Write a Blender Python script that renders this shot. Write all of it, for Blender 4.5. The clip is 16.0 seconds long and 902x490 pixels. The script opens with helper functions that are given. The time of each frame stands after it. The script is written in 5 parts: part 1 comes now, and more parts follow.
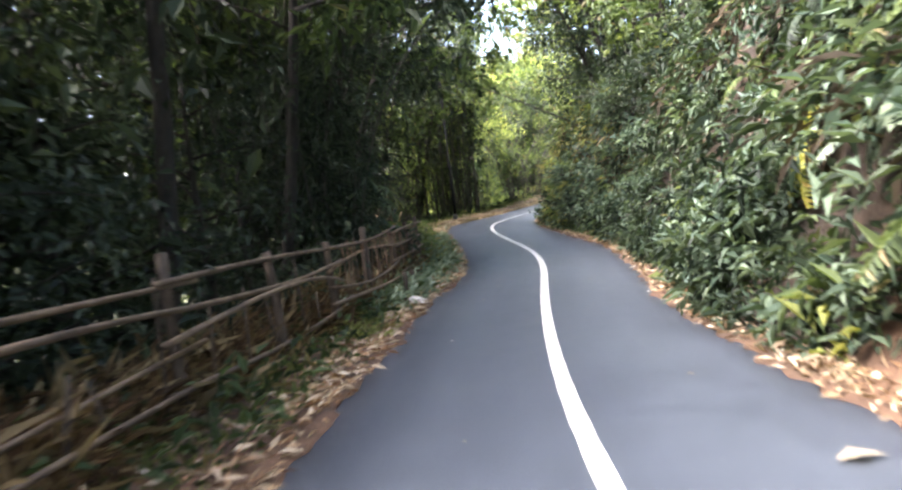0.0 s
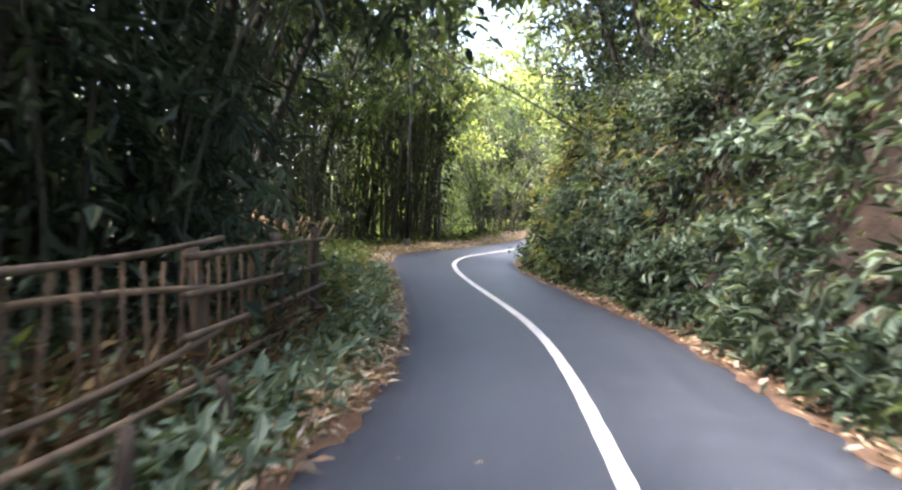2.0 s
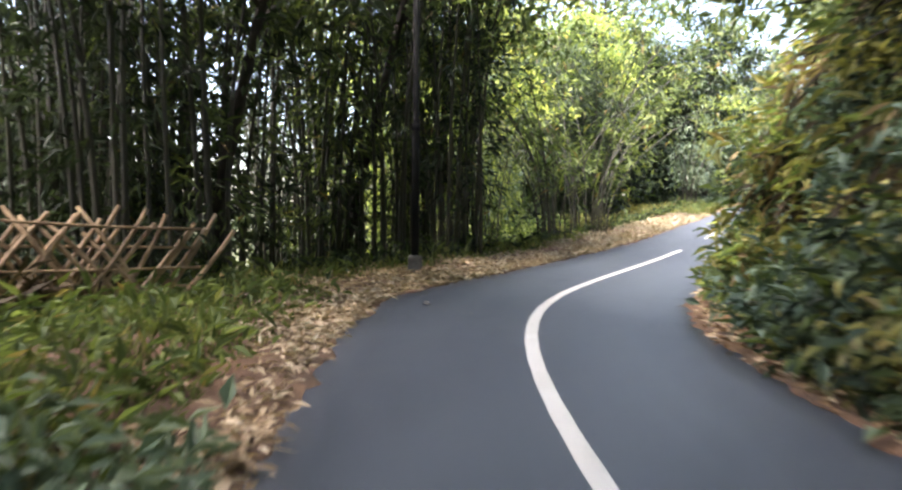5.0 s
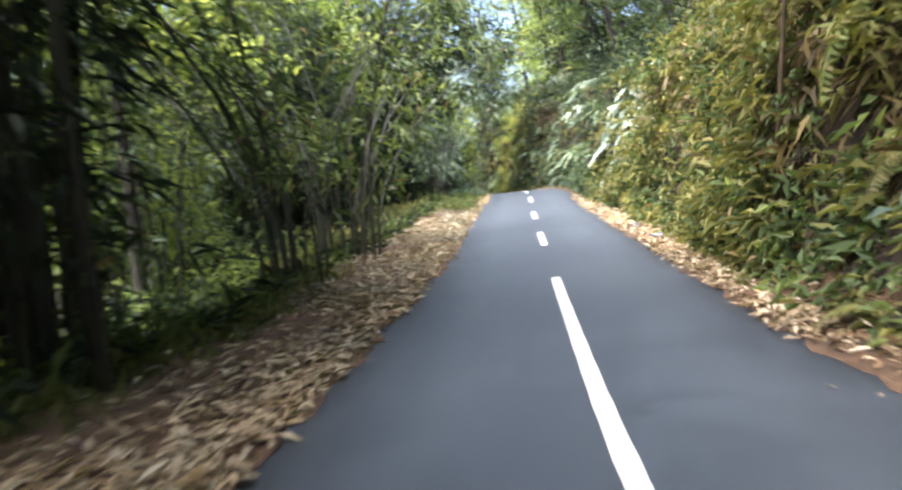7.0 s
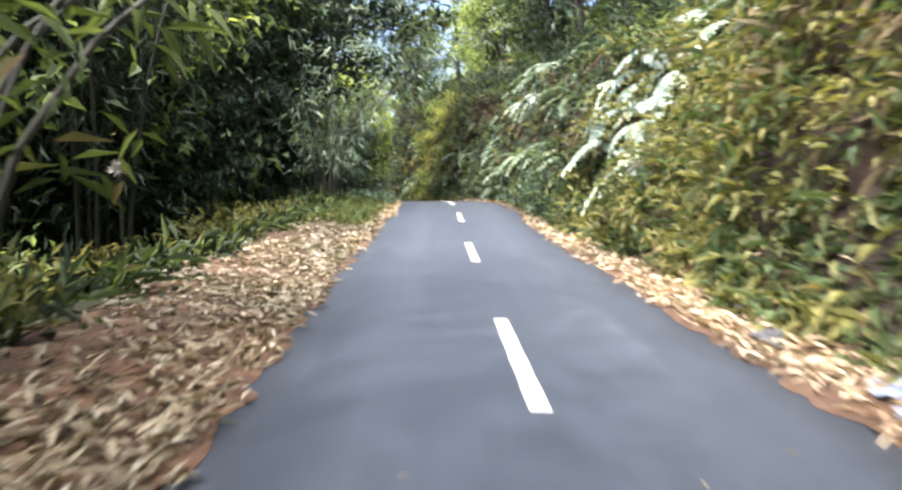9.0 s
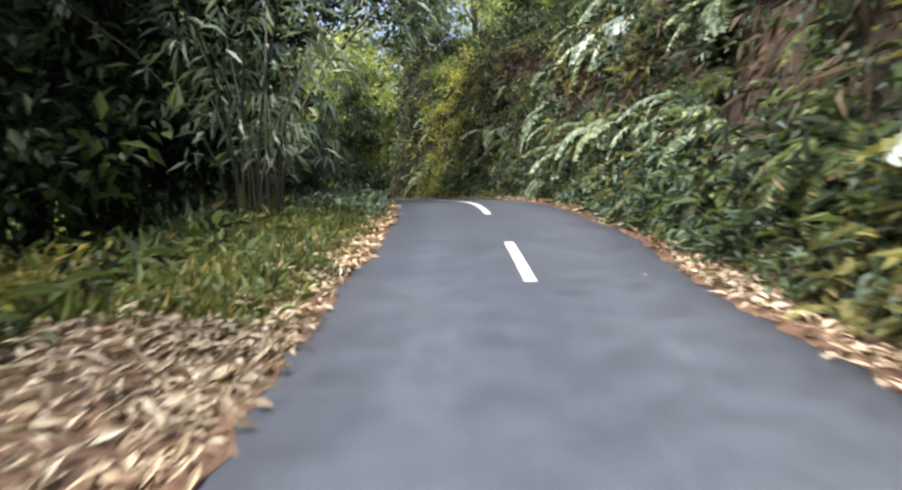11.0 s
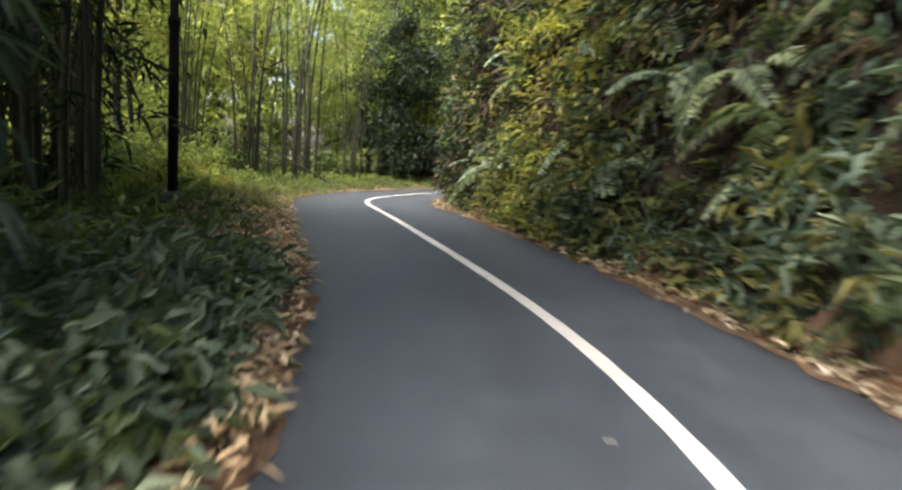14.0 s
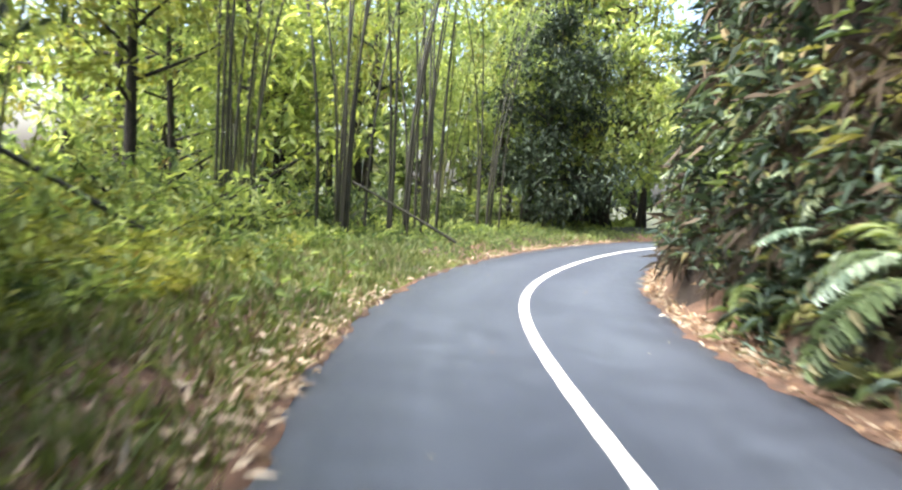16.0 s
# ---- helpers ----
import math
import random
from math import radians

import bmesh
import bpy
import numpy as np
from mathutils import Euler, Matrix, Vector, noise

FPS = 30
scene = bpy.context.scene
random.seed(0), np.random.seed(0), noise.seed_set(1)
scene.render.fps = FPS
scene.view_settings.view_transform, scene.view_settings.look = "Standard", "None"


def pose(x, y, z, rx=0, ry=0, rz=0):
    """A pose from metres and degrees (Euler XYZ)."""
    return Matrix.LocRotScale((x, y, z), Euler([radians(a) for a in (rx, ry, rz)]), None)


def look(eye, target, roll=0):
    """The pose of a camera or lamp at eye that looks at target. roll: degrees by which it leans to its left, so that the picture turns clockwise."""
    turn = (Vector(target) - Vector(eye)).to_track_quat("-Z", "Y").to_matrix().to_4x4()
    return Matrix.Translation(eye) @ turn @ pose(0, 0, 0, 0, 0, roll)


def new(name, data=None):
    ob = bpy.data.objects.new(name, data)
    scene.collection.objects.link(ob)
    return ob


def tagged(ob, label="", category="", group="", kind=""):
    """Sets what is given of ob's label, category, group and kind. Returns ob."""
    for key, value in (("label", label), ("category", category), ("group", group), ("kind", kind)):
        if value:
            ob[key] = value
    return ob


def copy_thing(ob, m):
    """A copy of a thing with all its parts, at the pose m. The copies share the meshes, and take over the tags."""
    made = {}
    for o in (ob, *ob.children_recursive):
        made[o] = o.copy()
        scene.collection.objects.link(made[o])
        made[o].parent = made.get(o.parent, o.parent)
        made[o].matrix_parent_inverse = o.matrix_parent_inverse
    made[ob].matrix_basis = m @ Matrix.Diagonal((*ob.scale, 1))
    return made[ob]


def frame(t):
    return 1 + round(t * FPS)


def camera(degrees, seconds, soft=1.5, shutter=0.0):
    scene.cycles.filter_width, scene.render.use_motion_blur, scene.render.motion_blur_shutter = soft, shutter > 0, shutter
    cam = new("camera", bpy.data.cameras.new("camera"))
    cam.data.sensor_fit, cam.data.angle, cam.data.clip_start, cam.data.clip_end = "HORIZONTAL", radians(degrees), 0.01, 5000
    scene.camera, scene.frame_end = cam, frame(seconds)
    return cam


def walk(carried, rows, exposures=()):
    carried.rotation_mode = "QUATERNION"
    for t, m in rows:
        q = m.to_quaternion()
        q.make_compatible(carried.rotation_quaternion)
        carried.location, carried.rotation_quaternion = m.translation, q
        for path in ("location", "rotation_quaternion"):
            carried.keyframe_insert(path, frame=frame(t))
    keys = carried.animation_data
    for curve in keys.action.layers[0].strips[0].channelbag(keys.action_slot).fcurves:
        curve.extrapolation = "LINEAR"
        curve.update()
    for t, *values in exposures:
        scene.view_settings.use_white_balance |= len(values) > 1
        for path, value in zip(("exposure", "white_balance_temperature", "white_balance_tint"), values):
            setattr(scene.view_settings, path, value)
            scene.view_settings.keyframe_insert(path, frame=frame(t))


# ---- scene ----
# ---------- camera ----------
cam = camera(68.8, 16.0, soft=2.3, shutter=0.5)
PATH = [
    (0, -0.4642, -0.8546, 1.2833, 5.7963, -4.8855, 6.6863),
    (0.5, -0.7399, 0.9641, 1.2014, 2.4192, -4.3949, 2.9349),
    (1, -0.9192, 2.7681, 1.1086, 1.908, -5.775, 0.6627),
    (1.5, -0.9892, 4.597, 1.0153, 2.6844, -4.9091, -0.8396),
    (2, -1.0225, 6.4897, 0.9348, 2.3555, -2.5076, -1.9196),
    (2.5, -1.0377, 8.5098, 0.8675, 2.71, -3.5291, -1.172),
    (3, -1.06, 10.5992, 0.8178, 2.665, -3.9942, -2.1987),
    (3.2, -1.049, 11.4135, 0.8038, 2.7879, -3.865, -2.2895),
    (3.7, -1.0494, 13.3848, 0.7825, 3.253, -3.6845, -2.0188),
    (4.2, -1.1852, 15.2748, 0.7799, 4.2974, -3.2792, -1.4111),
    (4.75, -1.5235, 17.4255, 0.7941, 5.4868, -2.8177, -0.7189),
    (5.3, -1.9784, 19.816, 0.8285, 6.039, -2.6035, -0.3976),
    (5.5, -2.0861, 20.7162, 0.846, 4.8423, -2.2964, 0.2288),
    (6, -2.2571, 23.1689, 0.8888, -1.6475, -2.8842, 3.0279),
    (6.5, -2.1254, 25.5939, 0.918, -10.6917, -3.2951, 5.1528),
    (7, -1.6809, 27.9414, 0.938, -19.2772, -3.1225, 5.7892),
    (7.5, -1.0304, 30.1212, 0.9718, -25.697, -5.4134, 4.6126),
    (8, -0.1446, 32.0521, 1.0211, -28.4321, -5.0845, 3.3116),
    (8.5, 0.7893, 33.8716, 1.0871, -28.4762, -4.5397, 0.8286),
    (9, 1.7815, 35.7142, 1.1793, -26.5971, -3.1169, 0.0084),
    (9.2, 2.1559, 36.4807, 1.2241, -25.512, -2.3942, -1.2297),
    (9.7, 3.0506, 38.4242, 1.3542, -25.4953, -2.7273, -0.7869),
    (10.2, 3.9538, 40.4491, 1.4922, -25.4578, -3.4752, 0.2074),
    (10.75, 4.9895, 42.7545, 1.6415, -25.415, -4.3269, 1.3397),
    (11.3, 6.0899, 45.1282, 1.7978, -25.3952, -4.7224, 1.8654),
    (11.5, 6.5341, 45.9936, 1.8637, -25.914, -5.0405, 0.8728),
    (12, 7.5896, 48.1705, 2.0476, -26.4464, -5.3135, -0.5224),
    (12.5, 8.5963, 50.3316, 2.2442, -24.6723, -5.3068, -2.6267),
    (13, 9.4931, 52.5061, 2.4141, -22.615, -5.4058, -2.9811),
    (13.5, 10.3609, 54.7349, 2.5585, -21.3042, -5.9114, -2.6876),
    (14, 11.1364, 57.0306, 2.6676, -19.3046, -7.7593, -3.8847),
    (14.5, 11.7850, 59.2253, 2.7306, -13.9807, -7.9583, -5.1639),
    (15, 12.2220, 61.4539, 2.7591, -9.2056, -6.9157, -5.4901),
    (15.5, 12.5620, 63.7918, 2.7788, -6.3746, -7.0364, -4.4403),
    (16, 12.7893, 66.1675, 2.7906, -7.7445, -5.5395, -3.7055),
]
walk(cam, [(t, pose(x, y, z, 90 + p, r, w)) for t, x, y, z, w, p, r in PATH],
     exposures=[(t, e, k, w) for t, e, k, w in ((0, 4.0, 6500, 18), (1, 3.9, 6500, 19), (2, 4.15, 6550, 21), (3, 4.35, 6350, 27), (5.3, 3.4, 6700, 16), (6, 3.0, 6650, 16), (7, 2.8, 6250, 13), (7.5, 2.9, 6150, 13), (8.5, 2.65, 6150, 13), (9.2, 2.6, 6350, 15), (11.4, 1.95, 6500, 16), (12.5, 2.55, 6600, 13), (13.5, 2.1, 7200, 12), (14.2, 2.2, 6900, 13), (14.6, 2.65, 6650, 14), (15, 2.95, 6500, 15), (15.5, 3.1, 6600, 15), (16, 2.9, 6300, 14))])

# ---------- sky and sun: hazy, soft light from high up on the valley side ----------
world = bpy.data.worlds.new("overcast_sky")
scene.world = world
world.use_nodes = True
wn = world.node_tree
sky = wn.nodes.new("ShaderNodeTexSky")
sky.sky_type, sky.sun_disc = "NISHITA", False
sky.sun_elevation, sky.sun_rotation = radians(60), radians(-115)
sky.air_density, sky.dust_density, sky.ozone_density = 1.0, 4.0, 1.0
wn.links.new(sky.outputs["Color"], wn.nodes["Background"].inputs["Color"])
wn.nodes["Background"].inputs["Strength"].default_value = 0.09
sun = new("sun", bpy.data.lights.new("sun", "SUN"))
sun.data.energy, sun.data.angle, sun.data.color = 3.7, radians(38), (1.0, 0.96, 0.90)
sun.matrix_world = look((-45.3, -21.1, 86.6), (0, 0, 0))

# ---------- the road's line: curvature, slope and half widths along its length ----------
CURVE = [-0.53715, -0.39588, -0.24307, -0.09481, -0.08377, 0.23345, 0.50537, 0.08400, -0.22437, -0.63267, -1.01657, -0.27710, 0.00997, 0.00060, 0.01224, -0.01980, 0.00742, -0.03148, 0.00497, 0.07948, -0.02323, 0.34812, 0.71643, 0.20700, -0.10087, -0.01324, -0.41215, -0.58487, -0.29961, -0.19773, -0.22719, -0.26487, -0.26515, -0.23595, -0.19325, -0.14647]
SLOPE = [-0.3339, -0.5574, -0.2692, 0.0088, 0.2086, 0.0710, 0.2984, 0.6446, 0.5638, 0.8567, 0.5658, 0.1139, 0.0458, -0.3676, -0.3441, -0.2353, -0.1997, -0.1538]
LEFT = [1.74, 1.74, 1.68, 1.68, 1.77, 1.61, 1.76, 1.67, 1.57, 1.73, 2.11, 1.87, 1.83, 1.79, 1.65, 1.69, 1.79, 1.75, 1.78, 1.72, 1.73, 1.83, 1.89, 1.76, 1.77, 1.77, 1.72, 1.64, 1.70, 1.73, 1.75, 1.75, 1.75, 1.75, 1.75, 1.75]
RIGHT = [1.62, 1.63, 1.54, 1.45, 1.52, 1.63, 1.65, 1.63, 1.71, 1.72, 1.76, 1.76, 1.53, 1.61, 1.60, 1.56, 1.59, 1.54, 1.51, 1.66, 1.57, 1.42, 1.33, 1.46, 1.54, 1.60, 1.65, 1.77, 1.72, 1.66, 1.63, 1.61, 1.61, 1.60, 1.60, 1.60]
STEP = 0.25
S = np.arange(-18, 118, STEP)
node = -3 + 3.0 * np.arange(len(CURVE))
bend = np.interp(S, node, CURVE) * 0.1
TH = np.concatenate([[0], np.cumsum((bend[1:] + bend[:-1]) / 2 * STEP)])
start = int(np.searchsorted(S, 0))
TH += 0.139272 - TH[start]
dx, dy = -np.sin(TH) * STEP, np.cos(TH) * STEP
RX = np.concatenate([[0], np.cumsum((dx[1:] + dx[:-1]) / 2)])
RY = np.concatenate([[0], np.cumsum((dy[1:] + dy[:-1]) / 2)])
RX, RY = RX - RX[start], RY - RY[start]
RZ = np.cumsum(np.interp(S, -3 + 6.0 * np.arange(len(SLOPE)), SLOPE) * 0.1) * STEP
RZ -= RZ[start]
WL, WR = np.interp(S, node, LEFT), np.interp(S, node, RIGHT)


def wave(v, seed, octaves=3):
    """Smooth uneven line between about -1 and 1."""
    v = np.asarray(v, float)
    r = np.random.RandomState(seed)
    out = np.zeros_like(v)
    for i in range(octaves * 2):
        out += np.sin(v * r.uniform(0.6, 1.4) * 1.6 ** i + r.uniform(0, 6.3)) * 0.62 ** i
    return out * 0.5


def wave2(x, y, seed, octaves=3):
    r = np.random.RandomState(seed)
    out = np.zeros_like(np.asarray(x, float))
    for i in range(octaves * 3):
        a, f = r.uniform(0, 6.3), r.uniform(0.7, 1.3) * 1.45 ** i
        out += np.sin((x * math.cos(a) + y * math.sin(a)) * f + r.uniform(0, 6.3)) * 0.7 ** i
    return out * 0.4


def smooth(a, b, v):
    t = np.clip((v - a) / (b - a), 0, 1)
    return t * t * (3 - 2 * t)


def along(x, y):
    """Arc length, signed offset (right of the line positive), index of the nearest point of the road."""
    x, y = np.asarray(x, float).ravel(), np.asarray(y, float).ravel()
    best = np.empty(len(x), int)
    for a in range(0, len(x), 20000):
        b = slice(a, a + 20000)
        best[b] = ((x[b, None] - RX[None, ::2]) ** 2 + (y[b, None] - RY[None, ::2]) ** 2).argmin(1) * 2
    px, py = x - RX[best], y - RY[best]
    side = px * np.cos(TH[best]) + py * np.sin(TH[best])
    return S[best], np.where(side >= 0, 1, -1) * np.hypot(px, py), best


def bank_height(s):
    return 3.6 + 0.8 * wave(s * 0.16, 5) + 0.8 * smooth(46, 56, s) + 2.2 * smooth(74, 79, s) * (1 - smooth(88, 94, s))


def verge_right(s):
    return 0.5 + 0.12 * wave(s * 0.5, 6) + 0.25 * smooth(36, 40, s) * (1 - smooth(46, 50, s))


def ground(x, y):
    """Height of the ground."""
    s, o, i = along(x, y)
    shape = np.shape(x)
    x, y = np.asarray(x, float).ravel(), np.asarray(y, float).ravel()
    z = RZ[i].copy()
    e = np.where(o > 0, o - WR[i], -o - WL[i])
    right = o > 0
    # cut bank and hill on the right
    v = verge_right(s)
    h = bank_height(s)
    w = 1.9 - 0.8 * smooth(72, 77, s) * (1 - smooth(88, 94, s))
    up = smooth(0, 1, (e - v) / w) * 0.55 * h + np.clip((e - v) / w, 0, 1) * 0.45 * h
    hill = np.clip(e - v - 1.9, 0, 26) * 0.55 + np.clip(e - v - 28, 0, 400) * 0.12
    rough = (0.32 * wave2(x * 1.7, y * 1.7, 8) + 0.34 * wave2(x * 0.95, y * 0.95, 18)) * smooth(0.15, 0.9, e - v)
    zr = up + hill + rough
    # verge and falling ground on the left
    lv = 2.0 + 1.5 * smooth(19, 22, s) * (1 - smooth(26, 29, s)) + 1.0 * smooth(50, 55, s) + 3.0 * smooth(72, 80, s)
    fall = np.clip(e - lv, 0, 14) * 0.38 + np.clip(e - lv - 14, 0, 60) * 0.10
    zl = -fall * (1 - 0.75 * smooth(72, 82, s)) + 0.05 * wave2(x * 2.3, y * 2.3, 9) * smooth(0.1, 0.7, e) + 0.10 * smooth(0.2, 1.2, e)
    z += np.where(e < 0.02, -0.05, np.where(right, zr, zl) - 0.012)
    return z.reshape(shape)


def put(s, o):
    """World x, y of a place at arc length s and offset o."""
    t = np.interp(s, S, TH)
    return np.interp(s, S, RX) + o * np.cos(t), np.interp(s, S, RY) + o * np.sin(t)


def spot(s, o, dz=0.0, turn=0.0, tilt=0.0, size=1.0):
    """Pose standing on the ground beside the road, x pointing to the right of the road."""
    x, y = put(s, o)
    z = float(ground(np.array([x]), np.array([y]))[0])
    m = pose(float(x), float(y), z + dz, tilt, 0, math.degrees(float(np.interp(s, S, TH))) + turn)
    return m @ Matrix.Diagonal((size, size, size, 1))


# ---------- materials ----------
def nodes_of(name):
    m = bpy.data.materials.new(name)
    m.use_nodes = True
    t = m.node_tree
    return m, t, t.nodes["Principled BSDF"]


def ramp(t, stops, source):
    r = t.nodes.new("ShaderNodeValToRGB")
    while len(r.color_ramp.elements) < len(stops):
        r.color_ramp.elements.new(0.5)
    for e, (p, c) in zip(r.color_ramp.elements, stops):
        e.position, e.color = p, (*c, 1)
    t.links.new(source, r.inputs[0])
    return r.outputs[0]


def blend(t, kind, a, b, fac):
    m = t.nodes.new("ShaderNodeMix")
    m.data_type, m.blend_type = "RGBA", kind
    for v, k in ((fac, 0), (a, 6), (b, 7)):
        if isinstance(v, (int, float)):
            m.inputs[k].default_value = v
        elif isinstance(v, tuple):
            m.inputs[k].default_value = (*v, 1)
        else:
            t.links.new(v, m.inputs[k])
    return m.outputs[2]


def noise_node(t, scale, detail=4, rough=0.55, coords="Object"):
    n = t.nodes.new("ShaderNodeTexNoise")
    n.inputs["Scale"].default_value, n.inputs["Detail"].default_value, n.inputs["Roughness"].default_value = scale, detail, rough
    if coords == "World":
        g = t.nodes.new("ShaderNodeNewGeometry")
        t.links.new(g.outputs["Position"], n.inputs["Vector"])
    else:
        c = t.nodes.new("ShaderNodeTexCoord")
        t.links.new(c.outputs[coords], n.inputs["Vector"])
    return n.outputs["Fac"]


def bump(t, height, strength, distance, bsdf):
    b = t.nodes.new("ShaderNodeBump")
    b.inputs["Strength"].default_value, b.inputs["Distance"].default_value = strength, distance
    t.links.new(height, b.inputs["Height"])
    t.links.new(b.outputs[0], bsdf.inputs["Normal"])


def leaf_material(name, dark, mid, light, dead=None, glow=0.35, rough=0.62):
    """Leaf: colour varies from leaf to leaf and plant to plant; light passes through."""
    m, t, b = nodes_of(name)
    g = t.nodes.new("ShaderNodeNewGeometry")
    o = t.nodes.new("ShaderNodeObjectInfo")
    stops = [(0.0, dark), (0.45, mid), (0.93, light)]
    stops += [(0.985, dead)] if dead else []
    c = ramp(t, stops, g.outputs["Random Per Island"])
    tone = ramp(t, [(0.0, (0.62, 0.68, 0.70)), (0.5, (1.0, 1.0, 1.0)), (1.0, (1.18, 1.13, 0.95))], o.outputs["Random"])
    c = blend(t, "MULTIPLY", c, tone, 1.0)
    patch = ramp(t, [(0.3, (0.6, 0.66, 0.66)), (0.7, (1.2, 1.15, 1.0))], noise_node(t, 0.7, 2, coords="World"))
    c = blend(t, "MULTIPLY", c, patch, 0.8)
    t.links.new(c, b.inputs["Base Color"])
    b.inputs["Roughness"].default_value = rough
    b.inputs["Specular IOR Level"].default_value = 0.22
    tr = t.nodes.new("ShaderNodeBsdfTranslucent")
    t.links.new(blend(t, "MULTIPLY", c, (1.5, 1.5, 0.7), 1.0), tr.inputs["Color"])
    mix = t.nodes.new("ShaderNodeMixShader")
    mix.inputs[0].default_value = glow
    t.links.new(b.outputs[0], mix.inputs[1])
    t.links.new(tr.outputs[0], mix.inputs[2])
    t.links.new(mix.outputs[0], t.nodes["Material Output"].inputs["Surface"])
    return m


def plain_material(name, a, b2, scale, rough, bump_strength=0.4, bump_size=0.01, metal=0.0, fine=60, spec=0.5):
    m, t, b = nodes_of(name)
    n1, n2 = noise_node(t, scale, 5), noise_node(t, fine, 3)
    o = t.nodes.new("ShaderNodeObjectInfo")
    c = ramp(t, [(0.3, a), (0.7, b2)], n1)
    c = blend(t, "MULTIPLY", c, ramp(t, [(0.3, (0.75, 0.75, 0.75)), (0.7, (1.15, 1.15, 1.15))], n2), 0.8)
    c = blend(t, "MULTIPLY", c, ramp(t, [(0, (0.75, 0.75, 0.75)), (1, (1.2, 1.2, 1.2))], o.outputs["Random"]), 1.0)
    t.links.new(c, b.inputs["Base Color"])
    b.inputs["Roughness"].default_value, b.inputs["Metallic"].default_value = rough, metal
    b.inputs["Specular IOR Level"].default_value = spec
    bump(t, n2, bump_strength, bump_size, b)
    return m


def asphalt_material():
    """Asphalt: grain, patches, paler wheel tracks along the lane and a darker rim."""
    m, t, b = nodes_of("asphalt")
    grain, mid, big = noise_node(t, 190, 2, coords="World"), noise_node(t, 3.2, 4, coords="World"), noise_node(t, 0.33, 3, coords="World")
    c = ramp(t, [(0.35, (0.026, 0.032, 0.041)), (0.65, (0.066, 0.078, 0.097))], grain)
    c = blend(t, "MULTIPLY", c, ramp(t, [(0.35, (0.88, 0.88, 0.89)), (0.65, (1.09, 1.09, 1.10))], mid), 1.0)
    c = blend(t, "MULTIPLY", c, ramp(t, [(0.35, (0.88, 0.88, 0.90)), (0.65, (1.09, 1.09, 1.07))], big), 1.0)
    lane = t.nodes.new("ShaderNodeUVMap")
    lane.uv_map = "lane"
    parts = t.nodes.new("ShaderNodeSeparateXYZ")
    t.links.new(lane.outputs[0], parts.inputs[0])
    # across the road: 0 at the left rim, 1 at the right rim
    wear = ramp(t, [(0.0, (0.80, 0.80, 0.81)), (0.10, (0.86, 0.86, 0.87)), (0.24, (1.13, 1.13, 1.12)), (0.37, (0.97, 0.97, 0.98)), (0.50, (0.94, 0.94, 0.95)), (0.62, (1.0, 1.0, 1.0)), (0.76, (1.10, 1.10, 1.09)), (0.90, (0.86, 0.86, 0.87)), (1.0, (0.80, 0.80, 0.81))], parts.outputs[0])
    c = blend(t, "MULTIPLY", c, wear, 1.0)
    stretch = t.nodes.new("ShaderNodeMapping")
    stretch.inputs["Scale"].default_value = (26, 0.35, 1)
    t.links.new(lane.outputs[0], stretch.inputs[0])
    streak = t.nodes.new("ShaderNodeTexNoise")
    streak.inputs["Scale"].default_value, streak.inputs["Detail"].default_value = 1.0, 4
    t.links.new(stretch.outputs[0], streak.inputs["Vector"])
    c = blend(t, "MULTIPLY", c, ramp(t, [(0.3, (0.93, 0.93, 0.93)), (0.62, (1.0, 1.0, 1.0)), (0.8, (1.22, 1.21, 1.19))], streak.outputs["Fac"]), 1.0)
    t.links.new(c, b.inputs["Base Color"])
    b.inputs["Specular IOR Level"].default_value = 0.42
    t.links.new(ramp(t, [(0.3, (0.46, 0.46, 0.46)), (0.7, (0.52, 0.52, 0.52))], mid), b.inputs["Roughness"])
    bump(t, grain, 0.5, 0.004, b)
    return m


def soil_material(name, low, mid_c, high):
    m, t, b = nodes_of(name)
    big, mid, fine = noise_node(t, 0.35, 4, coords="World"), noise_node(t, 4.0, 5, coords="World"), noise_node(t, 45, 3, coords="World")
    c = ramp(t, [(0.25, low), (0.5, mid_c), (0.75, high)], mid)
    c = blend(t, "MULTIPLY", c, ramp(t, [(0.35, (0.7, 0.75, 0.7)), (0.65, (1.15, 1.1, 1.05))], big), 1.0)
    c = blend(t, "MULTIPLY", c, ramp(t, [(0.3, (0.65, 0.65, 0.65)), (0.7, (1.25, 1.2, 1.15))], fine), 0.9)
    t.links.new(c, b.inputs["Base Color"])
    b.inputs["Roughness"].default_value = 0.95
    h = t.nodes.new("ShaderNodeMath")
    h.operation = "ADD"
    t.links.new(mid, h.inputs[0])
    t.links.new(fine, h.inputs[1])
    bump(t, h.outputs[0], 0.8, 0.05, b)
    return m


